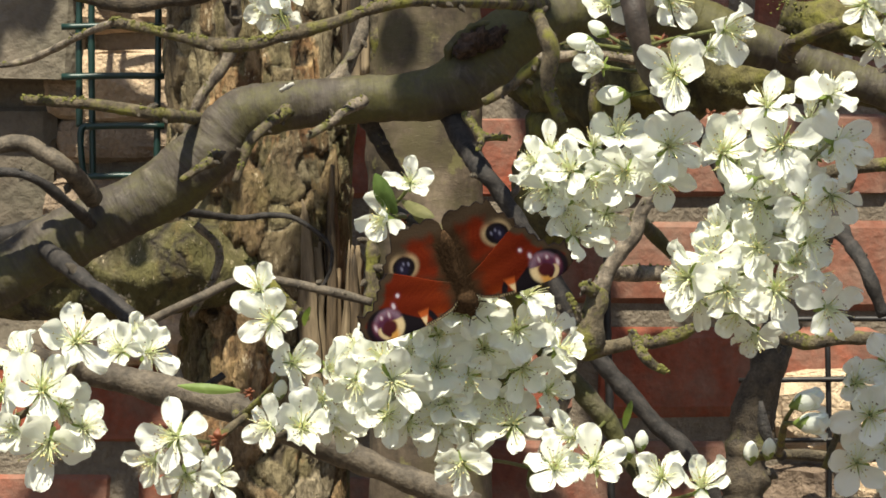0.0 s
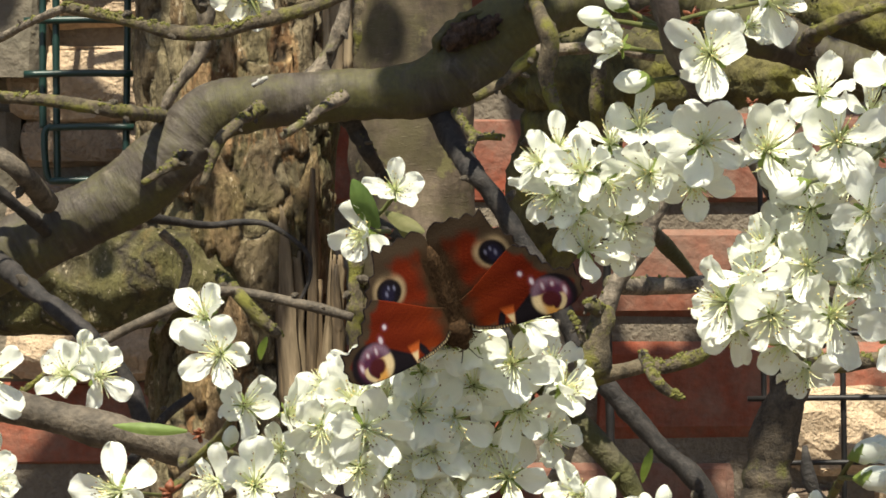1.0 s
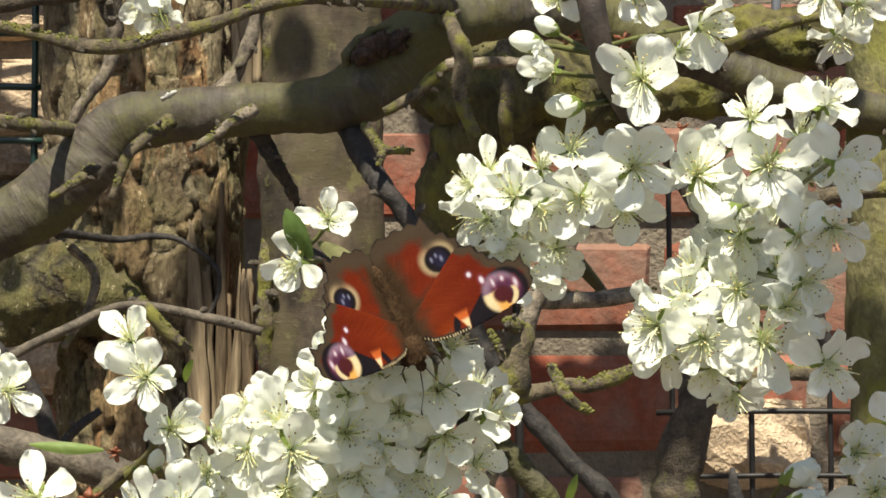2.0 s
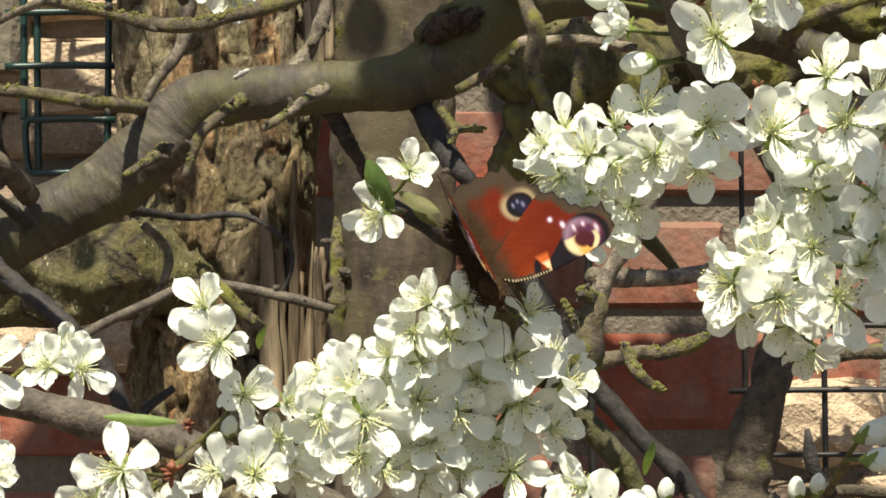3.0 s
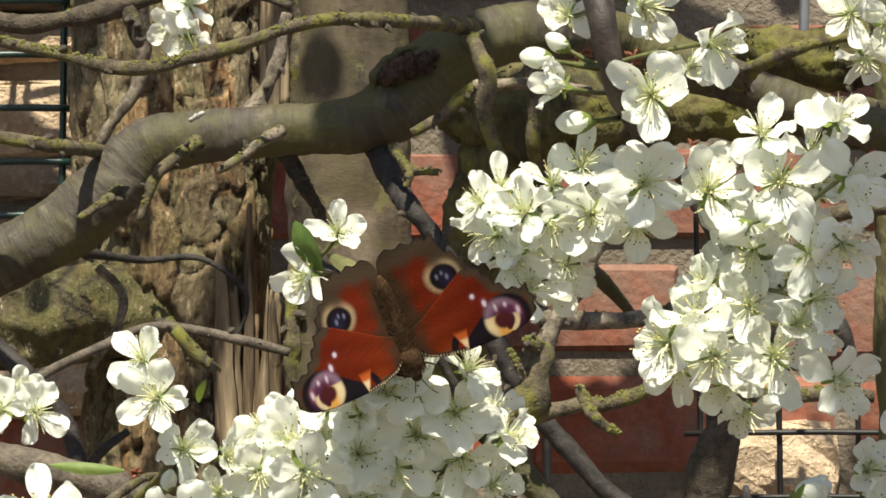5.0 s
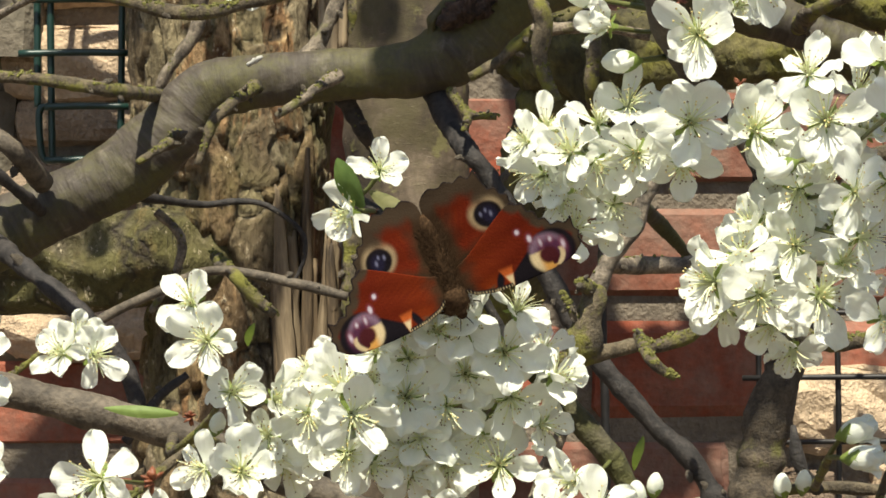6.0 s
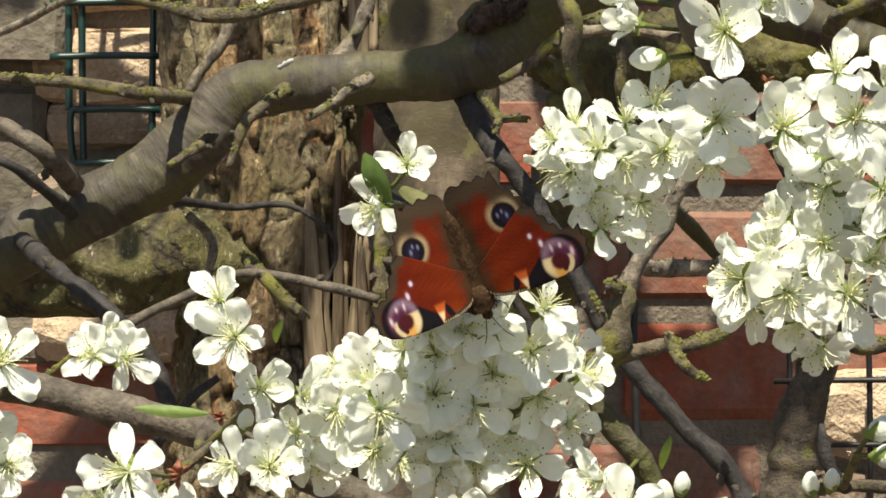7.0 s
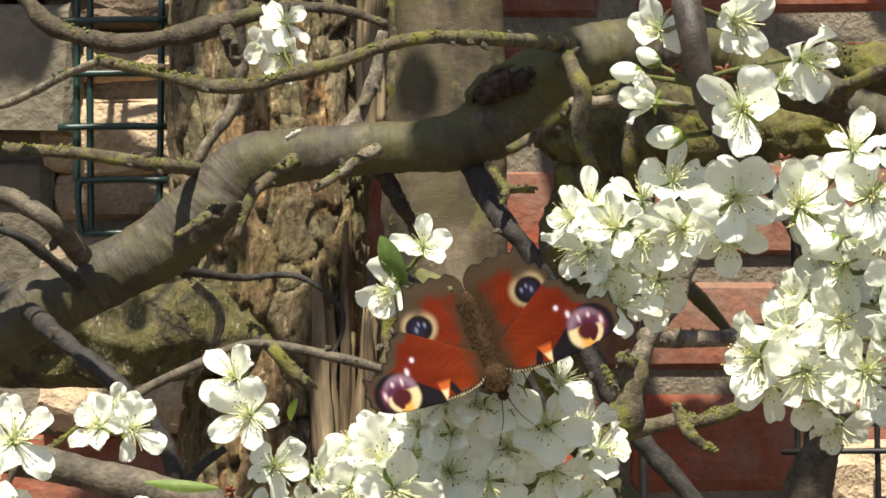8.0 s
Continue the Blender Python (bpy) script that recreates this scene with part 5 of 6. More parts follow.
for at, r, a, b in (
        ((-0.0140, 0.5963, 1.3659), 0.0095, -0.1, 0.0), ((-0.0134, 0.5923, 1.3741), 0.0067, 0.4, -0.5), ((-0.0141, 0.6021, 1.3539), 0.0088, -0.1, -1.0),
        ((-0.0056, 0.6060, 1.3508), 0.0079, 0.3, -0.9),
        ((-0.0214, 0.5980, 1.3517), 0.0071, 0.3, -0.6), ((-0.0210, 0.5949, 1.3688), 0.0065, 0.0, 0.6), ((-0.0314, 0.5990, 1.3535), 0.0069, -0.3, -0.5)):
    flower(left, at, r, a, b * 0.55 + 0.26)
for at, r, a, b in (
        ((-0.0435, 0.6020, 1.3571), 0.0071, -0.2, 0.2), ((-0.0203, 0.5917, 1.3753), 0.0060, -0.2, 0.5), ((-0.0345, 0.6125, 1.3697), 0.0062, -0.4, 0.6), ((-0.0112, 0.6006, 1.3571), 0.0079, 0.2, -0.3),
        ((-0.0265, 0.5955, 1.3540), 0.0079, 0.0, -0.7), ((-0.0136, 0.6030, 1.3487), 0.0071, 0.0, -0.3), ((-0.0421, 0.6030, 1.3527), 0.0069, 0.4, 0.0), ((-0.0313, 0.6590, 1.3714), 0.0063, 0.1, 0.5)):
    flower(left, at, r, a, b * 0.55 + 0.26)
fill = random.Random(37)
for k in range(9):   # the farther side of the spray
    flower(left, (fill.uniform(-0.048, -0.012), fill.uniform(0.606, 0.618), fill.uniform(1.350, 1.368)), fill.uniform(0.0066, 0.0082), fill.uniform(-0.5, 0.5), fill.uniform(-0.4, 0.6))
bud(left, (-0.0540, 0.6000, 1.3602), 0.0029, 0.2, 0.6)
leaf(left, (-0.0557, 0.6050, 1.3551), (-0.0588, 0.6000, 1.3585), 0.0012)
leaf(left, (-0.0491, 0.6200, 1.3755), (-0.0471, 0.6100, 1.3808), 0.0011)

mid = spray("blossom_spray", (0.0067, 0.6000, 1.3620), "white blossoms shaded by the butterfly on an olive-green twig")
wood(mid, [(0.0118, 0.6200, 1.3694, 0.0020), (0.0180, 0.6200, 1.3638, 0.0023), (0.0235, 0.6200, 1.3577, 0.0025), (0.0303, 0.6200, 1.3497, 0.0026), (0.0358, 0.6200, 1.3398, 0.0025), (0.0413, 0.6200, 1.3300, 0.0025), (0.0668, 0.8500, 1.2636, 0.0034), (0.1138, 1.2000, 1.1240, 0.0062)], M_olive, 43)
wood(mid, [(0.0223, 0.6400, 1.3595, 0.0015), (0.0185, 0.6400, 1.3506, 0.0019), (0.0147, 0.6400, 1.3404, 0.0019), (0.0122, 0.6400, 1.3277, 0.0019), (0.0309, 0.7200, 1.2916, 0.0023), (0.0620, 0.8200, 1.2700, 0.0026)], M_twig, 44)
leaf(mid, (0.0346, 0.6100, 1.3481), (0.0358, 0.6000, 1.3561), 0.0013)
for at, r, a, b in (
        ((0.0065, 0.5967, 1.3740), 0.0088, 0.1, 0.1), ((-0.0016, 0.5943, 1.3789), 0.0083, -0.2, 0.3), ((0.0090, 0.5923, 1.3830), 0.0074, 0.3, 0.8),
        ((0.0173, 0.5993, 1.3687), 0.0079, 0.7, 0.1), ((0.0079, 0.6014, 1.3643), 0.0083, 0.1, -0.2), ((0.0015, 0.6054, 1.3561), 0.0069, 0.0, -0.7),
        ((-0.0058, 0.5980, 1.3624), 0.0079, 0.0, -0.3), ((-0.0017, 0.5990, 1.3694), 0.0079, 0.0, 0.0), ((0.0056, 0.6040, 1.3497), 0.0096, 0.1, 0.2)):
    flower(mid, at, r, a, b)
for at, r, a, b in (
        ((0.0145, 0.6044, 1.3583), 0.0069, 0.4, -0.6), ((0.0208, 0.5935, 1.3472), 0.0071, -0.4, 0.4), ((0.0259, 0.5912, 1.3408), 0.0090, 0.0, 0.2),
        ((0.0428, 0.5887, 1.3374), 0.0084, -0.2, 0.5), ((0.0527, 0.5882, 1.3352), 0.0083, 0.2, 0.6), ((-0.0074, 0.5885, 1.3410), 0.0083, 0.0, -0.2),
        ((0.0158, 0.5880, 1.3399), 0.0083, 0.2, 0.2)):
    flower(mid, at, r, a, b)
fill = random.Random(29)
for k in range(10):
    flower(mid, (fill.uniform(-0.016, 0.016), fill.uniform(0.608, 0.618), fill.uniform(1.352, 1.374)), fill.uniform(0.0066, 0.0080), fill.uniform(-0.5, 0.5), fill.uniform(-0.8, 0.3))
wood(mid, [(-0.0030, 0.6280, 1.3752, 0.0010), (-0.0086, 0.6250, 1.3815, 0.0009), (-0.0128, 0.6220, 1.3865, 0.0006)], M_mossy, 62)
for at, r, a, b in (((-0.0117, 0.5890, 1.3855), 0.0069, -0.3, 0.5), ((-0.0147, 0.5897, 1.3794), 0.0071, -0.5, 0.0), ((-0.0075, 0.5900, 1.3787), 0.0076, 0.0, 0.2), ((-0.0044, 0.5890, 1.3855), 0.0064, 0.2, 0.4)):
    flower(mid, at, r, a, b)
bud(mid, (0.0346, 0.6000, 1.3444), 0.0031, -0.2, 0.9)
bud(mid, (0.0383, 0.6000, 1.3462), 0.0029, 0.1, 0.9)

tip = spray("blossom_spray", (-0.0195, 0.6000, 1.4037), "two white blossoms with young green leaves at a twig tip")
wood(tip, [(0.0118, 0.6200, 1.3688, 0.0012), (0.0088, 0.6220, 1.3791, 0.0011), (0.0013, 0.6180, 1.3915, 0.0012), (-0.0087, 0.6100, 1.3989, 0.0015), (-0.0154, 0.6020, 1.4035, 0.0016), (-0.0201, 0.6000, 1.4063, 0.0017), (-0.0219, 0.6000, 1.4082, 0.0010)], M_dark, 45)
flower(tip, (-0.0170, 0.5950, 1.4140), 0.0063, 0.25, 0.5, 20)
flower(tip, (-0.0230, 0.5900, 1.4050), 0.0072, -0.7, -0.55, 30)
bud_scales(tip, (-0.0193, 0.6000, 1.4046), 0.0024)
leaf(tip, (-0.0202, 0.5920, 1.4062), (-0.0255, 0.5850, 1.4161), 0.0026)
leaf(tip, (-0.0190, 0.5920, 1.4097), (-0.0107, 0.5840, 1.4052), 0.0018, material=M_dull)
leaf(tip, (-0.0110, 0.5920, 1.4025), (-0.0169, 0.5900, 1.4077), 0.0014, material=M_dull)

# ---- blossoms at the side ----
side = spray("blossom_spray", (0.0549, 0.6200, 1.4001), "dense cluster of white plum blossoms in full sun")
wood(side, [(-0.1000, 0.7000, 2.2500, 0.0090), (-0.0300, 0.6300, 1.9500, 0.0065), (0.0150, 0.6150, 1.6500, 0.0046), (0.0310, 0.6120, 1.5300, 0.0038), (0.0344, 0.6100, 1.4776, 0.0033), (0.0362, 0.5920, 1.4612, 0.0032), (0.0382, 0.5900, 1.4493, 0.0030), (0.0415, 0.5980, 1.4405, 0.0030), (0.0487, 0.6200, 1.4327, 0.0025), (0.0570, 0.6300, 1.4257, 0.0020), (0.0633, 0.6300, 1.4139, 0.0019), (0.0683, 0.6300, 1.4026, 0.0016)], M_young, 46)
wood(side, [(0.0706, 0.6400, 1.4052, 0.0013), (0.0690, 0.6400, 1.3960, 0.0012), (0.0620, 0.6350, 1.3870, 0.0010)], M_mossy, 47)
wood(side, [(0.1163, 0.6400, 1.4192, 0.0019), (0.0985, 0.6400, 1.4179, 0.0018), (0.0846, 0.6400, 1.4141, 0.0015), (0.0706, 0.6400, 1.4052, 0.0013)], M_mossy, 48)
wood(side, [(0.0509, 0.6320, 1.4346, 0.0013), (0.0419, 0.6280, 1.4282, 0.0010), (0.0317, 0.6240, 1.4212, 0.0009), (0.0217, 0.6200, 1.4159, 0.0006), (0.0161, 0.6200, 1.4143, 0.0004)], M_dark, 63)
for at, r, a, b in (
        ((0.0467, 0.5830, 1.4399), 0.0100, -0.1, 0.1), ((0.0565, 0.6050, 1.4473), 0.0062, 0.5, 0.1), ((0.0457, 0.5925, 1.4222), 0.0100, 0.0, 0.0), ((0.0448, 0.5990, 1.4138), 0.0082, 0.0, -0.9),
        ((0.0335, 0.6050, 1.4259), 0.0083, 0.0, 0.9), ((0.0352, 0.6000, 1.4158), 0.0090, -0.4, -0.4), ((0.0163, 0.6050, 1.4215), 0.0069, -0.3, 0.4),
        ((0.0120, 0.6000, 1.4182), 0.0060, -0.8, 0.2), ((0.0210, 0.5950, 1.4161), 0.0081, -0.2, 0.3), ((0.0264, 0.6000, 1.4138), 0.0074, 0.5, -0.5)):
    flower(side, at, r, a, b)
for at, r, a, b in (
        ((0.0156, 0.6000, 1.4114), 0.0074, -0.5, -0.5), ((0.0198, 0.6000, 1.4067), 0.0069, 0.0, -0.8), ((0.0306, 0.6100, 1.4050), 0.0060, 0.3, -0.2),
        ((0.0599, 0.6000, 1.4208), 0.0098, 0.0, 0.0), ((0.0701, 0.5900, 1.4320), 0.0074, 0.0, 0.5), ((0.0867, 0.6000, 1.4358), 0.0079, 0.3, 0.6),
        ((0.0737, 0.5900, 1.4224), 0.0100, 0.0, -0.1), ((0.0854, 0.5730, 1.4223), 0.0087, 0.6, -0.4), ((0.0692, 0.6000, 1.4082), 0.0088, -0.2, -0.5)):
    flower(side, at, r, a, b)
for at, r, a, b in (
        ((0.0772, 0.5720, 1.4075), 0.0080, 0.5, 0.0), ((0.0838, 0.5700, 1.4092), 0.0080, 0.4, -0.4), ((0.0509, 0.5950, 1.3889), 0.0093, -0.9, -0.1),
        ((0.0596, 0.6000, 1.4003), 0.0074, -0.6, 0.6), ((0.0599, 0.5900, 1.3861), 0.0090, -0.1, -0.4), ((0.0633, 0.6000, 1.3799), 0.0079, -0.3, -0.7),
        ((0.0717, 0.5850, 1.3862), 0.0100, 0.0, -0.1), ((0.0757, 0.5780, 1.3932), 0.0088, 0.2, 0.4), ((0.0830, 0.5720, 1.3820), 0.0087, 0.2, -0.4)):
    flower(side, at, r, a, b)
for at, r, a, b in (
        ((0.0681, 0.6000, 1.3745), 0.0071, -0.1, -1.2), ((0.0568, 0.5950, 1.3942), 0.0088, -0.3, 0.2), ((0.0686, 0.6000, 1.3965), 0.0086, 0.1, 0.2),
        ((0.0639, 0.6050, 1.4013), 0.0079, -0.3, 0.3), ((0.0775, 0.6050, 1.4013), 0.0079, 0.3, 0.4), ((0.0823, 0.6050, 1.4289), 0.0079, 0.3, 0.3),
        ((0.0667, 0.6050, 1.4133), 0.0071, -0.5, -0.2), ((0.0274, 0.6100, 1.4225), 0.0071, 0.0, 0.5), ((0.0605, 0.6000, 1.4519), 0.0083, 1.6, 0.1)):
    flower(side, at, r, a, b)
for at, r, a, b in (
        ((0.0541, 0.6050, 1.3833), 0.0079, -0.5, -0.4), ((0.0679, 0.6050, 1.3905), 0.0086, 0.0, 0.3), ((0.0786, 0.5740, 1.3984), 0.0079, 0.5, 0.1), ((0.0688, 0.6150, 1.4111), 0.0071, 0.1, -0.3),
        ((0.0794, 0.6100, 1.4146), 0.0079, 0.2, -0.2), ((0.0419, 0.6100, 1.4231), 0.0079, 0.0, 0.4), ((0.0231, 0.6100, 1.4098), 0.0069, 0.1, -0.5), ((0.0842, 0.6100, 1.4207), 0.0079, 0.4, 0.2)):
    flower(side, at, r, a, b)
fill = random.Random(23)
for cx, cz, wide, high, count in ((0.0690, 1.3990, 0.019, 0.022, 15), (0.0760, 1.4240, 0.014, 0.010, 6), (0.0240, 1.4150, 0.012, 0.008, 6)):
    for _ in range(count):   # the farther side of the cluster
        a, reach = fill.uniform(0, 2 * math.pi), math.sqrt(fill.random())
        x, z = cx + wide * reach * math.cos(a), cz + high * reach * math.sin(a)
        if 1.385 < z < 1.417 and 0.036 < x < 0.0565 + (z - 1.3965) * 0.576:
            continue   # the open gap between the two halves of the cluster
        flower(side, (x, fill.uniform(0.610, 0.624), z), fill.uniform(0.0066, 0.0082), 0.8 * math.cos(a), 0.8 * math.sin(a))
flower(side, (0.0219, 0.6030, 1.3999), 0.0078, 0.5, 0.4)
flower(side, (0.0293, 0.6120, 1.4011), 0.0068, 0.2, -0.2)
flower(side, (0.0462, 0.6000, 1.4599), 0.0090, 0.3, -0.1)
flower(side, (0.0315, 0.6200, 1.4598), 0.0074, -0.6, 0.2)
bud(side, (0.0233, 0.6000, 1.4489), 0.0038, -1.0, 0.15, 0.2, (0.0377, 0.6050, 1.4469))
bud(side, (0.0281, 0.6050, 1.4527), 0.0032, -0.8, 0.5, 0.0, (0.0377, 0.6050, 1.4469))
bud(side, (0.0290, 0.5950, 1.4424), 0.0052, -1.0, 0.3, 1.0, (0.0394, 0.6050, 1.4419))
bud(side, (0.0312, 0.6000, 1.4352), 0.0043, -1.0, -0.05, 0.0, (0.0415, 0.6050, 1.4364))
bud(side, (0.0623, 0.5750, 1.4121), 0.0036, -1.0, -0.4, 0.3, (0.0733, 0.6000, 1.4156))

bud_scales(side, (0.0339, 0.6100, 1.4507), 0.0024)
bud_scales(side, (0.0447, 0.6050, 1.4486), 0.0029)
bud_scales(side, (0.0569, 0.6000, 1.4305), 0.0018)

corner = spray("blossom_spray", (0.0924, 0.6000, 1.3501), "shaded white blossoms and green buds at the wall's foot")
wood(corner, [(0.2905, 1.5000, 1.3408, 0.0065), (0.1996, 1.0000, 1.3446, 0.0032), (0.1151, 0.6200, 1.3608, 0.0015), (0.1028, 0.6200, 1.3558, 0.0012), (0.0930, 0.6200, 1.3497, 0.0011), (0.0881, 0.6200, 1.3386, 0.0011)], M_mossy, 49)
wood(corner, [(0.0758, 0.7000, 1.3356, 0.0014), (0.0883, 0.7000, 1.3362, 0.0015), (0.1050, 0.7000, 1.3356, 0.0017), (0.1272, 0.7000, 1.3376, 0.0017)], M_mossy, 50)
for at, r, a, b in (
        ((0.0934, 0.6000, 1.3620), 0.0079, -0.2, 0.2), ((0.1023, 0.6000, 1.3668), 0.0086, 0.1, 0.0), ((0.0960, 0.5900, 1.3545), 0.0093, 0.0, 0.1),
        ((0.1071, 0.6000, 1.3573), 0.0083, 0.2, 0.0), ((0.1023, 0.6000, 1.3454), 0.0090, 0.0, -0.1), ((0.0940, 0.6000, 1.3418), 0.0083, -0.3, -0.2), ((0.1071, 0.6000, 1.3358), 0.0083, 0.0, 0.0)):
    flower(corner, at, r, a, b)
bud(corner, (0.0808, 0.5900, 1.3584), 0.0043, 0.9, 0.35, 0.4, (0.0755, 0.6000, 1.3519))
bud(corner, (0.0819, 0.5880, 1.3527), 0.0043, 1.0, 0.05, 0.4, (0.0755, 0.6000, 1.3519))
wood(corner, [(0.0849, 0.6950, 1.3360, 0.0014), (0.0805, 0.6900, 1.3410, 0.0014), (0.0789, 0.6900, 1.3461, 0.0016), (0.0783, 0.6900, 1.3522, 0.0007)], M_dark, 64)
wood(corner, [(0.0836, 0.6900, 1.3372, 0.0011), (0.0773, 0.6200, 1.3482, 0.0009), (0.0757, 0.6000, 1.3519, 0.0007)], M_mossy, 65)
bud(corner, (0.0745, 0.6800, 1.3387), 0.0035, 0.0, 1.0)
bud(corner, (0.0796, 0.6800, 1.3397), 0.0032, 0.1, 1.0)

outer = spray("blossom_spray", (-0.1064, 0.6000, 1.3573), "cluster of sunlit white blossoms at the branch's outer end")
wood(outer, [(-0.1583, 0.7100, 1.3635, 0.0014), (-0.1402, 0.6400, 1.3544, 0.0013), (-0.1333, 0.6200, 1.3485, 0.0011), (-0.1210, 0.6200, 1.3534, 0.0011), (-0.1124, 0.6200, 1.3595, 0.0009), (-0.1075, 0.6200, 1.3706, 0.0006)], M_mossy, 51)
for at, r, a, b in (
        ((-0.1058, 0.5970, 1.3722), 0.0099, 0.3, 0.3), ((-0.1136, 0.5920, 1.3602), 0.0103, 0.0, 0.1), ((-0.1246, 0.6000, 1.3598), 0.0092, -0.2, 0.1), ((-0.1115, 0.5900, 1.3473), 0.0112, 0.0, -0.7),
        ((-0.1197, 0.5880, 1.3502), 0.0075, -0.4, 0.2), ((-0.1038, 0.5940, 1.3507), 0.0076, 0.6, 0.1), ((-0.1209, 0.6060, 1.3668), 0.0080, -0.3, 0.5), ((-0.1107, 0.6060, 1.3551), 0.0090, 0.3, -0.1)):
    flower(outer, at, r, a, b)
lone = spray("blossom_spray", (-0.0790, 0.6000, 1.3501), "white blossom with long stamens beside the low branch")
wood(lone, [(-0.0644, 0.7150, 1.3440, 0.0013), (-0.0647, 0.6600, 1.3517, 0.0010), (-0.0693, 0.6300, 1.3501, 0.0011), (-0.0768, 0.6200, 1.3435, 0.0009)], M_mossy, 52)
for at, r, a, b in (((-0.0811, 0.5900, 1.3491), 0.0094, -0.5, 0.1), ((-0.0803, 0.6060, 1.3380), 0.0080, 0.1, -0.3), ((-0.0736, 0.6120, 1.3369), 0.0075, 0.4, 0.0), ((-0.0887, 0.6080, 1.3419), 0.0068, -0.5, -0.3)):
    flower(lone, at, r, a, b)
bud_scales(lone, (-0.0725, 0.6100, 1.3469), 0.0031)


# ---- butterfly ----
FORE = [(1.0, 0.4), (3.2, 2.0), (4.6, 3.1), (8.3, 3.9), (12.9, 4.1), (18.7, 3.8), (23.4, 3.3), (26.3, 2.4), (28.6, 0.5), (28.5, -0.9), (29.1, -2.0), (28.3, -3.2), (28.4, -5.6), (26.9, -4.7), (25.6, -5.6), (24.2, -5.4), (23.4, -7.2), (22.3, -7.3), (21.8, -9.2), (20.6, -9.7), (20.2, -11.6), (18.9, -11.8), (17.6, -12.6), (14.8, -11.1), (10.9, -8.6), (6.0, -5.4), (1.0, -2.8)]
HIND = [(0.6, 0.0), (8.0, -3.0), (16.0, -7.0), (18.4, -10.0), (18.9, -11.6), (18.0, -12.8), (18.1, -14.4), (16.7, -14.9), (16.2, -16.6), (14.7, -16.8), (14.1, -18.6), (13.3, -21.6), (11.8, -20.3), (10.4, -21.4), (8.6, -20.6), (6.9, -21.4), (5.2, -20.6), (3.4, -21.2), (1.6, -20.2), (0.5, -18.6), (0.3, -15.0), (0.3, -9.0), (0.3, -2.0)]
RED, BROWN, BLACK = (0.098, 0.0105, 0.0030), (0.040, 0.022, 0.011), (0.008, 0.006, 0.008)
EMBER, OLIVE, LILAC = (0.150, 0.022, 0.004), (0.060, 0.046, 0.024), (0.20, 0.125, 0.175)
CREAM, VIOLET, YELLOW = (0.56, 0.44, 0.25), (0.062, 0.018, 0.042), (0.58, 0.29, 0.070)
MAROON, RIM = (0.050, 0.009, 0.011), (0.046, 0.031, 0.019)


def blend(a, b, t):
    t = max(0.0, min(1.0, t))
    t = t * t * (3 - 2 * t)
    return tuple(p + (q - p) * t for p, q in zip(a, b))


def near(x, y, cx, cy, rx, ry, soft=0.12):
    return 1 - (math.hypot((x - cx) / rx, (y - cy) / ry) - (1 - soft)) / (2 * soft)


def rounded(outline, steps=5):
    """A closed smooth line through the outline's corners."""
    q, out = [np.array(p) for p in outline], []
    for i in range(len(q)):
        p0, p1, p2, p3 = q[i - 1], q[i], q[(i + 1) % len(q)], q[(i + 2) % len(q)]
        for k in range(steps):
            t = k / steps
            c = 0.5 * (2 * p1 + (p2 - p0) * t + (2 * p0 - 5 * p1 + 4 * p2 - p3) * t * t + (3 * p1 - p0 - 3 * p2 + p3) * t ** 3)
            out.append(c * 0.6 + (p1 + (p2 - p1) * t) * 0.4)
    return np.array(out)


def rim_of(points, line):
    """Signed distance inside a closed line (negative outside) and the nearest place on it, for many points at once."""
    best, inside = np.full(len(points), 1e9), np.zeros(len(points), bool)
    nearest = points.copy()
    x, y = points[:, 0], points[:, 1]
    for p, q in zip(line, np.roll(line, -1, 0)):
        d = q - p
        t = np.clip(((points - p) @ d) / max(d @ d, 1e-9), 0, 1)
        at = p + t[:, None] * d
        far = np.hypot(*(points - at).T)
        closer = far < best
        best[closer], nearest[closer] = far[closer], at[closer]
        if p[1] != q[1]:
            inside ^= ((p[1] > y) != (q[1] > y)) & (x < p[0] + (y - p[1]) / d[1] * d[0])
    return np.where(inside, best, -best), nearest


def line_gap(x, y, line):
    """Distance to an open line."""
    best = 1e9
    for (ax, ay), (bx, by) in zip(line, line[1:]):
        dx, dy = bx - ax, by - ay
        t = max(0, min(1, ((x - ax) * dx + (y - ay) * dy) / (dx * dx + dy * dy)))
        best = min(best, math.hypot(x - ax - t * dx, y - ay - t * dy))
    return best


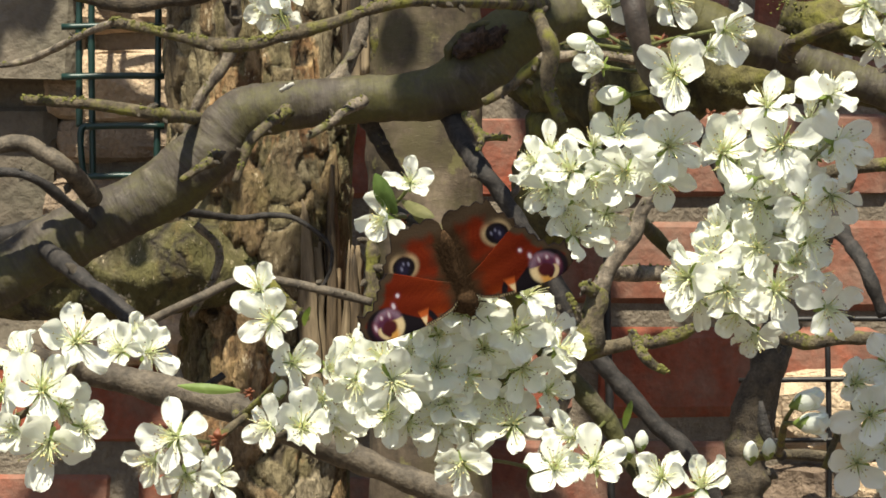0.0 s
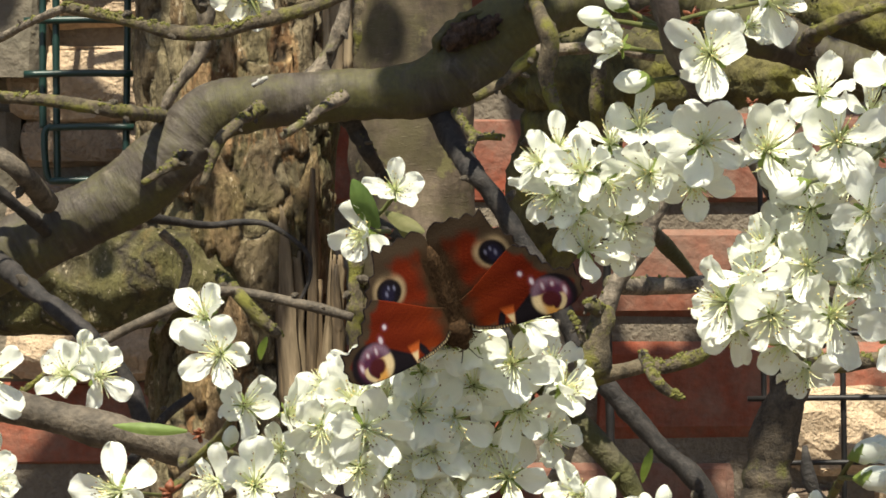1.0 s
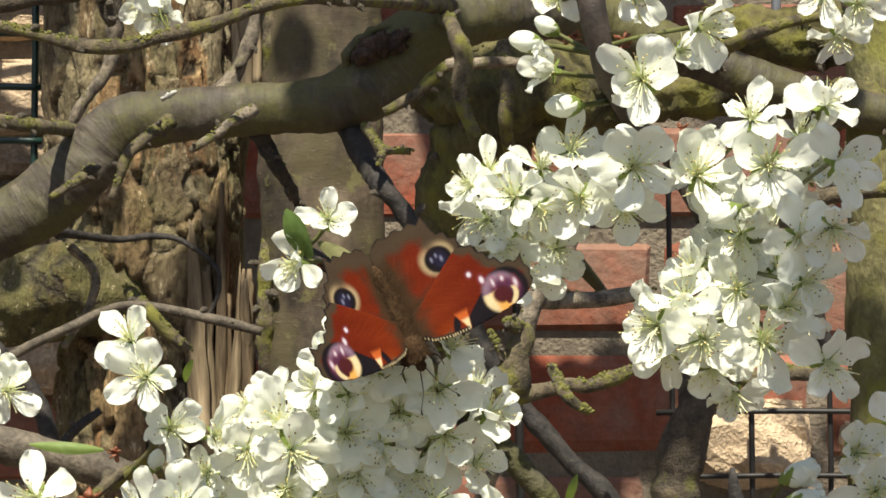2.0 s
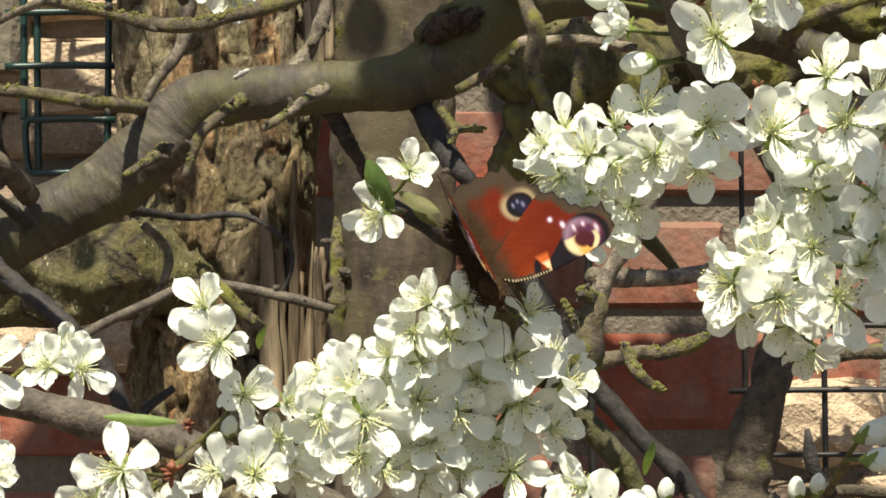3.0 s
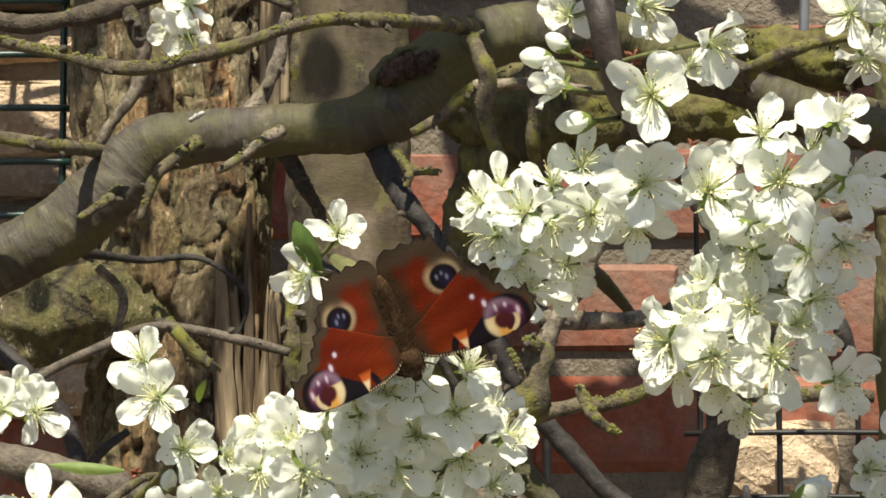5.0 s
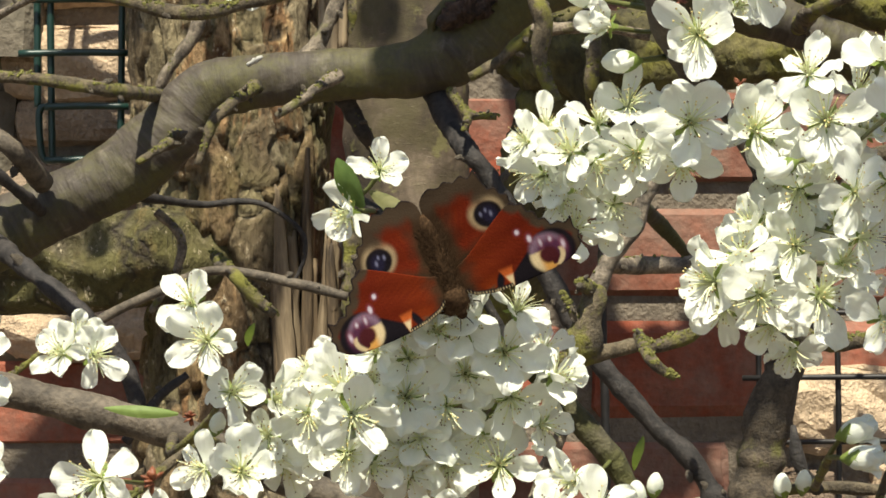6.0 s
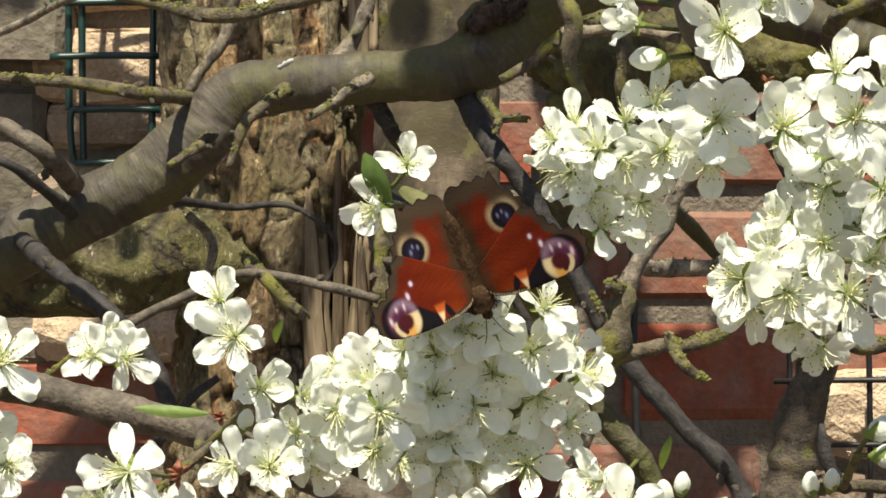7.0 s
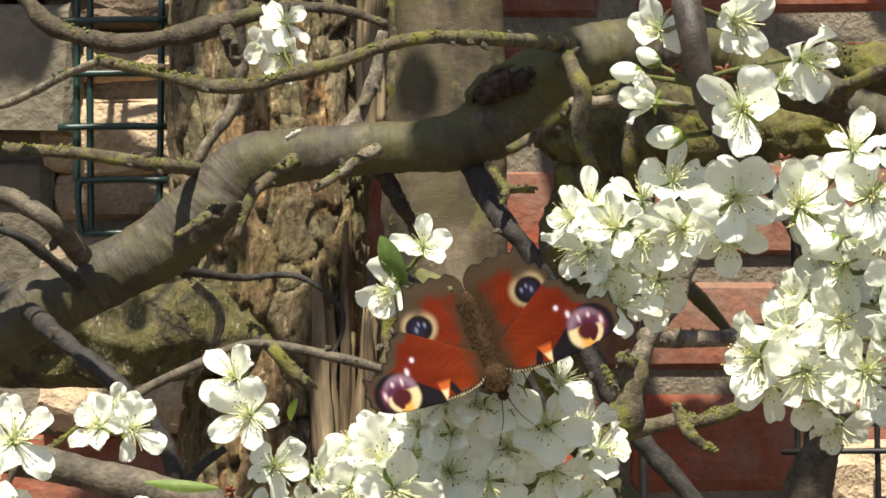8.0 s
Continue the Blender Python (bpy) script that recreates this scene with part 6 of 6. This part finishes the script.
def fore_tint(x, y):
    """Red forewing: black and cream bars on the front edge, the violet and yellow eyespot, white dots, brown rim."""
    n = noise.noise(Vector((x * 0.5, y * 0.5, 3)))
    vein = noise.noise(Vector((x * 0.25, y * 2.0 - x * 0.9, 5)))
    c = blend(RED, EMBER, 0.42 + 0.30 * vein - 0.04 * (x - 10))
    c = blend(c, BROWN, (7.4 + 1.8 * n - x) / 4.6)
    c = blend(c, EMBER, 0.8 * near(x, y, 8.6, 2.0, 2.0, 1.7, 0.4))
    rim = line_gap(x, y, FORE[8:23])
    c = blend(c, RIM, (2.5 + 0.7 * n - rim) / 1.3)
    c = blend(c, BLACK, 0.75 * (0.45 - rim) / 0.3)
    c = blend(c, OLIVE, min((y - 2.3 + 0.4 * n) / 0.8, (9.6 - x) / 2))
    # front edge, between the eyespot and the root
    c = blend(c, BLACK, near(x + 0.35 * (y - 1.8), y, 10.4, 2.3, 0.8, 2.0, 0.25))
    c = blend(c, BLACK, min((y + 2.0 - 0.75 * abs(x - 17.6)) / 0.6, (x - 13.2 + 0.25 * (y - 1)) / 0.5))
    wedge = (4.2 - y) * 0.32 + 0.15   # a wedge that narrows to the front edge, orange to cream
    c = blend(c, (0.40, 0.085, 0.018), min((wedge - abs(x - 12.3 - 0.1 * (y - 2))) / 0.35 + 0.3, (y + 0.6) / 1.2))
    c = blend(c, CREAM, min((wedge - abs(x - 12.4 - 0.1 * (y - 2))) / 0.35, (y - 1.2) / 0.9))
    # eyespot
    c = blend(c, BLACK, near(x, y, 22.6, -0.3, 4.8, 4.5, 0.08))
    c = blend(c, LILAC, 0.85 * near(x, y, 21.5, -0.9, 3.7, 3.4, 0.16))
    c = blend(c, VIOLET, near(x, y, 22.3, 0.3, 3.4, 3.0, 0.30))
    dx, dy = x - 21.5, y - 0.4
    c = blend(c, MAROON, near(x, y, 21.5, 0.9, 2.1, 2.2, 0.25))
    # a pale hook round the maroon heart, orange below and cream at its ends
    arc = 1.6 - abs(math.hypot(dx / 1.05, dy) - 2.75) / (0.85 if dx < 0.2 else 0.42) - 0.8 * max(0.0, 1 - abs(dx - 0.9) / 0.7)
    arc = min(arc, (dy + 1.5 - 0.5 * (dx > 0)) / 0.7, (4.4 - y) / 0.5)
    hook = blend(YELLOW, CREAM, max(-dx - 0.9, dx - 0.2, -dy - 0.3) / 1.6)
    c = blend(c, hook, arc)
    for cx, cy, rx, ry, white in ((17.0, -6.2, 0.45, 0.52, 1.0), (18.9, -4.1, 0.45, 0.75, 0.9), (20.7, -2.6, 0.35, 0.9, 0.7), (22.8, -2.6, 0.4, 0.6, 0.7), (25.0, -0.7, 0.45, 1.0, 0.6)):
        c = blend(c, (0.24, 0.06, 0.09), 0.5 * near(x, y, cx, cy, rx * 1.9, ry * 1.7, 0.5))
        c = blend(c, (0.52, 0.46, 0.52), white * near(x, y, cx, cy, rx, ry, 0.5))
    # fine cream bars along the front edge
    if x < 12.5:
        edge = line_gap(x, y, FORE[1:6])
        c = blend(c, BLACK, (0.95 - edge) / 0.3)
        c = blend(c, CREAM, 0.42 * min((0.7 - edge) / 0.2, (math.sin(x * 10.5) - 0.1) / 0.3))
    return c


def hind_tint(x, y):
    """Brown and red hindwing with a black, blue-flecked eyespot in a cream ring."""
    n = noise.noise(Vector((x * 0.4, y * 0.4, 8)))
    vein = noise.noise(Vector((x * 1.6 + y * 0.5, y * 0.25, 5)))
    c = blend(RED, EMBER, 0.25 + 0.22 * vein)
    c = blend(c, BROWN, (7.2 + 1.8 * n - x) / 4.6)
    c = blend(c, BROWN, 0.8 * (y + 8.5 + n) / 3.0)
    rim = line_gap(x, y, HIND[3:19])
    c = blend(c, RIM, (5.2 + 1.4 * n - rim) / 3.0)
    c = blend(c, BLACK, 0.7 * (0.4 - rim) / 0.3)
    ex, ey = 12.9, -11.9
    ring = 0.25 + 0.75 * abs(math.cos(math.atan2(y - ey, x - ex) - 2.9)) ** 1.5
    c = blend(c, (0.30, 0.22, 0.125), ring * near(x, y, ex - 0.2, ey - 0.3, 3.8, 3.7, 0.18))
    c = blend(c, BROWN, 0.9 * near(x, y, ex + 1.6, ey + 2.2, 2.2, 2.2, 0.25))
    c = blend(c, BLACK, near(x, y, ex, ey, 2.95, 2.8, 0.12))
    c = blend(c, (0.013, 0.011, 0.026), near(x, y, ex + 0.3, ey + 0.1, 1.5, 1.7, 0.4))
    for cx, cy, r in ((-1.4, -0.4, 0.32), (-0.2, -0.9, 0.28), (0.6, 0.1, 0.36)):
        c = blend(c, (0.17, 0.17, 0.26), 0.65 * near(x, y, ex + cx, ey + cy, r, r * 1.9, 0.5))
    return c


def wing(name, outline, tint, sign, parent, lift):
    """A thin wing, finely divided to carry its pattern of scales; its rim is drawn onto a scalloped outline."""
    h = 0.21
    line = rounded(outline)
    xs, ys = np.arange(0.2, 30.0, h), np.arange(-22.0, 6.0, h)
    pts = np.array([(x, y) for x in xs for y in ys])
    gap, nearest = rim_of(pts, line)
    on_rim = np.abs(gap) < 0.62 * h
    pts = np.where(on_rim[:, None], nearest, pts)
    keep = (gap > 0) | on_rim
    bm = bmesh.new()
    lay_ = bm.verts.layers.float_color.new("tint")
    grid = {}
    for k in np.nonzero(keep)[0]:
        x, y = float(pts[k, 0]), float(pts[k, 1])
        sag = 0.25 * math.sin(x * 0.25) + 0.05 * math.sin(y * 1.1 + x * 0.3) - 0.9 * max(0.0, (x - 18) / 10) ** 2
        v = bm.verts.new((sign * x / 1000, y / 1000, (lift + sag) / 1000))
        v[lay_] = (*tint(x, y), 1.0)
        grid[k // len(ys), k % len(ys)] = v
    for (i, j), v in grid.items():
        q = [grid.get(k) for k in ((i, j), (i + 1, j), (i + 1, j + 1), (i, j + 1))]
        if None not in q:
            bm.faces.new(q if sign > 0 else q[::-1])
    bmesh.ops.delete(bm, geom=[v for v in bm.verts if not v.link_faces], context="VERTS")
    ob = part(name, bm, M_wing, parent)
    md = ob.modifiers.new("thickness", "SOLIDIFY")
    md.thickness, md.offset = 0.00012, -1
    return ob


butterfly = tagged(new("butterfly"), "peacock butterfly with red wings and violet eyespots on the blossoms", "butterfly")
bm = bmesh.new()
tube(bm, [(0, -0.0165, 0.0012, 0.0006), (0, -0.013, 0.0015, 0.0017), (0, -0.006, 0.0016, 0.0022), (0, -0.001, 0.0014, 0.0018), (0, 0.001, 0.0016, 0.0028), (0, 0.0038, 0.0014, 0.0025), (0, 0.0056, 0.001, 0.0012)], 16, 0.0006, 0.03, 60, 0, 900)
part("body", bm, M_body, butterfly)
bm = bmesh.new()
rng = random.Random(77)
for k in range(2600):
    y, a = rng.uniform(-0.014, 0.0056), rng.uniform(-1.6, 1.6)
    root_at = Vector((math.sin(a) * 0.0023, y, 0.0015 + math.cos(a) * 0.0021))
    tip_at = root_at + Vector((math.sin(a) * rng.uniform(0.4, 3.8), rng.uniform(-2.6, -0.4), math.cos(a) * rng.uniform(0.1, 0.4))) * 0.001
    wide = Vector((0.00007, 0.00004, 0))
    bm.faces.new([bm.verts.new(q) for q in (root_at - wide, root_at + wide, tip_at)])
tagged(part("fur", bm, M_body, butterfly, smooth=False), kind="stuff")
bm = bmesh.new()
bmesh.ops.create_icosphere(bm, subdivisions=2, radius=0.0012, matrix=Matrix.Translation((0, 0.0062, 0.0004)))
part("head", bm, M_body, butterfly)
for sgn in (-1, 1):
    part("antenna", tube(bmesh.new(), [(sgn * 0.0006, 0.007, 0.001, 0.00012), (sgn * 0.002, 0.011, -0.003, 0.0001), (sgn * 0.004, 0.014, -0.007, 0.0001), (sgn * 0.0043, 0.0148, -0.008, 0.0003)], 5, 0.001, 0, 2), M_budscale, butterfly)
for sgn, y, reach in ((-1, 0.0035, 0.004), (1, 0.0035, 0.004), (-1, 0.0005, 0.005), (1, 0.0005, 0.005)):
    part("leg", tube(bmesh.new(), [(sgn * 0.0012, y, 0.0, 0.0002), (sgn * reach, y + 0.002, -0.002, 0.00016), (sgn * reach * 1.1, y + 0.004, -0.0075, 0.00012)], 5, 0.001, 0, 4), M_body, butterfly)
right_side = part("wing_root", tube(bmesh.new(), [(0, -0.004, 0.001, 0.0007), (0, 0.004, 0.001, 0.0007)], 8, 0.002, 0, 1), M_body, butterfly)
left_side = part("wing_root", tube(bmesh.new(), [(0, -0.004, 0.001, 0.0007), (0, 0.004, 0.001, 0.0007)], 8, 0.002, 0, 1), M_body, butterfly)
for sgn, root in ((1, left_side), (-1, right_side)):
    wing("forewing", FORE, fore_tint, sgn, root, 1.5)
    wing("hindwing", HIND, hind_tint, sgn, root, 0.8)


# ---- what moves ----
def sway(thing, rows):
    base = thing.matrix_basis.copy()
    walk(thing, [(t, Matrix.Translation((dx, 0, dz)) @ base) for t, dx, dz in rows])


SIDE_SWAY = [(0, 0.0007, 0.0003), (0.5, 0.0013, -0.0007), (1, 0.0012, -0.0011), (1.5, 0.0034, -0.0014), (1.7, 0.0044, -0.0028), (2.8, 0.0081, -0.0034), (3, 0.0063, 0.0011), (3.5, 0.0034, -0.0031), (4, 0.0014, 0.0011), (4.2, 0.0025, -0.0028), (5.3, 0.0020, -0.0014), (5.5, 0.0000, 0.0000), (6, -0.0003, -0.0012), (6.5, 0.0013, 0.0008), (7, -0.0010, -0.0001), (7.5, 0.0041, -0.0018), (8, 0.0011, -0.0017)]
LEFT_SWAY = [(0, 0.0019, 0.0007), (0.5, 0.0023, -0.0003), (1, 0.0021, -0.0008), (1.5, 0.0045, -0.0008), (1.7, 0.0048, -0.0021), (2.8, 0.0084, -0.0028), (3, 0.0057, -0.0002), (3.5, 0.0026, -0.0025), (4, 0.0010, 0.0011), (4.2, 0.0016, -0.0020), (5.3, 0.0025, -0.0025), (5.5, 0.0000, 0.0000), (6, 0.0004, -0.0023), (6.5, 0.0021, -0.0010), (7, -0.0002, -0.0010), (7.5, 0.0044, -0.0034), (8, 0.0014, -0.0026)]
MID_SWAY = [(0, 0.0016, 0.0018), (0.5, 0.0017, 0.0012), (1, 0.0011, 0.0007), (1.5, 0.0029, 0.0007), (1.7, 0.0034, -0.0004), (2.8, 0.0070, -0.0026), (3, 0.0055, 0.0006), (3.5, 0.0024, -0.0026), (4, 0.0006, -0.0000), (4.2, 0.0013, -0.0027), (5.3, 0.0022, -0.0013), (5.5, 0.0000, 0.0000), (6, 0.0004, -0.0011), (6.5, 0.0020, 0.0002), (7, -0.0004, -0.0003), (7.5, 0.0036, -0.0021), (8, 0.0012, -0.0012)]
TIP_SWAY = [(0, -0.0019, -0.0008), (0.5, -0.0012, -0.0024), (1, 0.0000, -0.0029), (1.5, 0.0033, -0.0035), (1.7, 0.0034, -0.0051), (2.8, 0.0104, -0.0068), (3, 0.0068, -0.0004), (3.5, 0.0018, -0.0060), (4, 0.0002, 0.0005), (4.2, 0.0011, -0.0048), (5.3, 0.0011, -0.0037), (5.5, 0.0000, 0.0000), (6, -0.0022, -0.0029), (6.5, 0.0005, -0.0004), (7, -0.0029, -0.0012), (7.5, 0.0046, -0.0036), (8, -0.0011, -0.0037)]
LONE_SWAY = [(0, 0.0034, 0.0000), (0.5, 0.0064, -0.0006), (1, 0.0067, -0.0005), (3, 0.0110, 0.0021), (3.5, 0.0078, -0.0030), (4, 0.0056, 0.0028), (5.5, 0.0042, 0.0018), (6, 0.0039, -0.0023), (6.5, 0.0060, -0.0002), (7, 0.0029, -0.0003), (8, 0.0056, -0.0008)]
BODY_ROWS = [  # seconds, across, height, lean, nod of the head (degrees), lift of the two wing pairs
    (0, -0.0053, 1.3865, 19.4, -16.0, 18, 11), (0.5, -0.0049, 1.3852, 20.1, -14.9, 23, 12), (1, -0.0046, 1.3849, 19.8, -15.6, 32, 20), (1.5, -0.0009, 1.3850, 22.4, -12.6, 48, 32), (1.7, 0.0011, 1.3833, 24.3, -5.2, 40, -0), (2.8, 0.0106, 1.3844, 28.1, 16.8, 88, -5),
    (3, 0.0062, 1.3906, 26.2, 16.8, 88, -7), (3.3, 0.0012, 1.3895, 24.0, 0.0, 58, 8), (3.5, 0.0004, 1.3847, 22.5, -6.2, 58, 11), (4, -0.0022, 1.3907, 22.5, -7.4, 55, 14), (4.2, -0.0015, 1.3854, 21.9, -9.6, 45, 16), (5.3, -0.0015, 1.3863, 20.9, -10.5, 31, 9),
    (5.5, -0.0030, 1.3892, 20.0, -5.3, 31, 4), (6, -0.0043, 1.3870, 22.3, -12.9, 24, 8), (6.5, -0.0010, 1.3893, 23.5, -5.4, 38, 11), (7, -0.0053, 1.3877, 21.5, -3.5, 41, 32), (7.5, 0.0023, 1.3863, 22.6, -9.9, 29, 4), (8, -0.0034, 1.3855, 20.5, 7.1, 25, 14)]


def motions():
    sway(side, SIDE_SWAY)
    sway(corner, SIDE_SWAY)
    sway(upright, [(t, dx * 0.87, dz * 0.8) for t, dx, dz in SIDE_SWAY])
    sway(level, [(t, dx * 1.15, dz) for t, dx, dz in SIDE_SWAY])
    sway(hanging, [(t, dx * 0.45, dz * 0.3) for t, dx, dz in SIDE_SWAY])
    sway(left, LEFT_SWAY)
    sway(outer, LEFT_SWAY)
    sway(mid, MID_SWAY)
    sway(tip, TIP_SWAY)
    sway(lone, LONE_SWAY)
    sway(low, [(t, dx * 0.55, dz * 0.55) for t, dx, dz in LEFT_SWAY])
    back = Vector((0.0, -1.0, 0.0))
    rows = []
    for t, x, z, lean, nod, _, _ in BODY_ROWS:
        down = Vector((math.sin(radians(lean)), 0.0, -math.cos(radians(lean))))
        ahead = down * math.cos(radians(nod)) + back * math.sin(radians(nod))
        dorsal = back * math.cos(radians(nod)) - down * math.sin(radians(nod))
        turn = Matrix((ahead.cross(dorsal), ahead, dorsal)).transposed().to_4x4()
        rows.append((t, Matrix.Translation((x, 0.585, z)) @ turn))
    walk(butterfly, rows)
    walk(left_side, [(row[0], pose(0, 0, 0.0006, 0, -row[5], 0)) for row in BODY_ROWS])
    walk(right_side, [(row[0], pose(0, 0, 0.0006, 0, row[6], 0)) for row in BODY_ROWS])


motions()
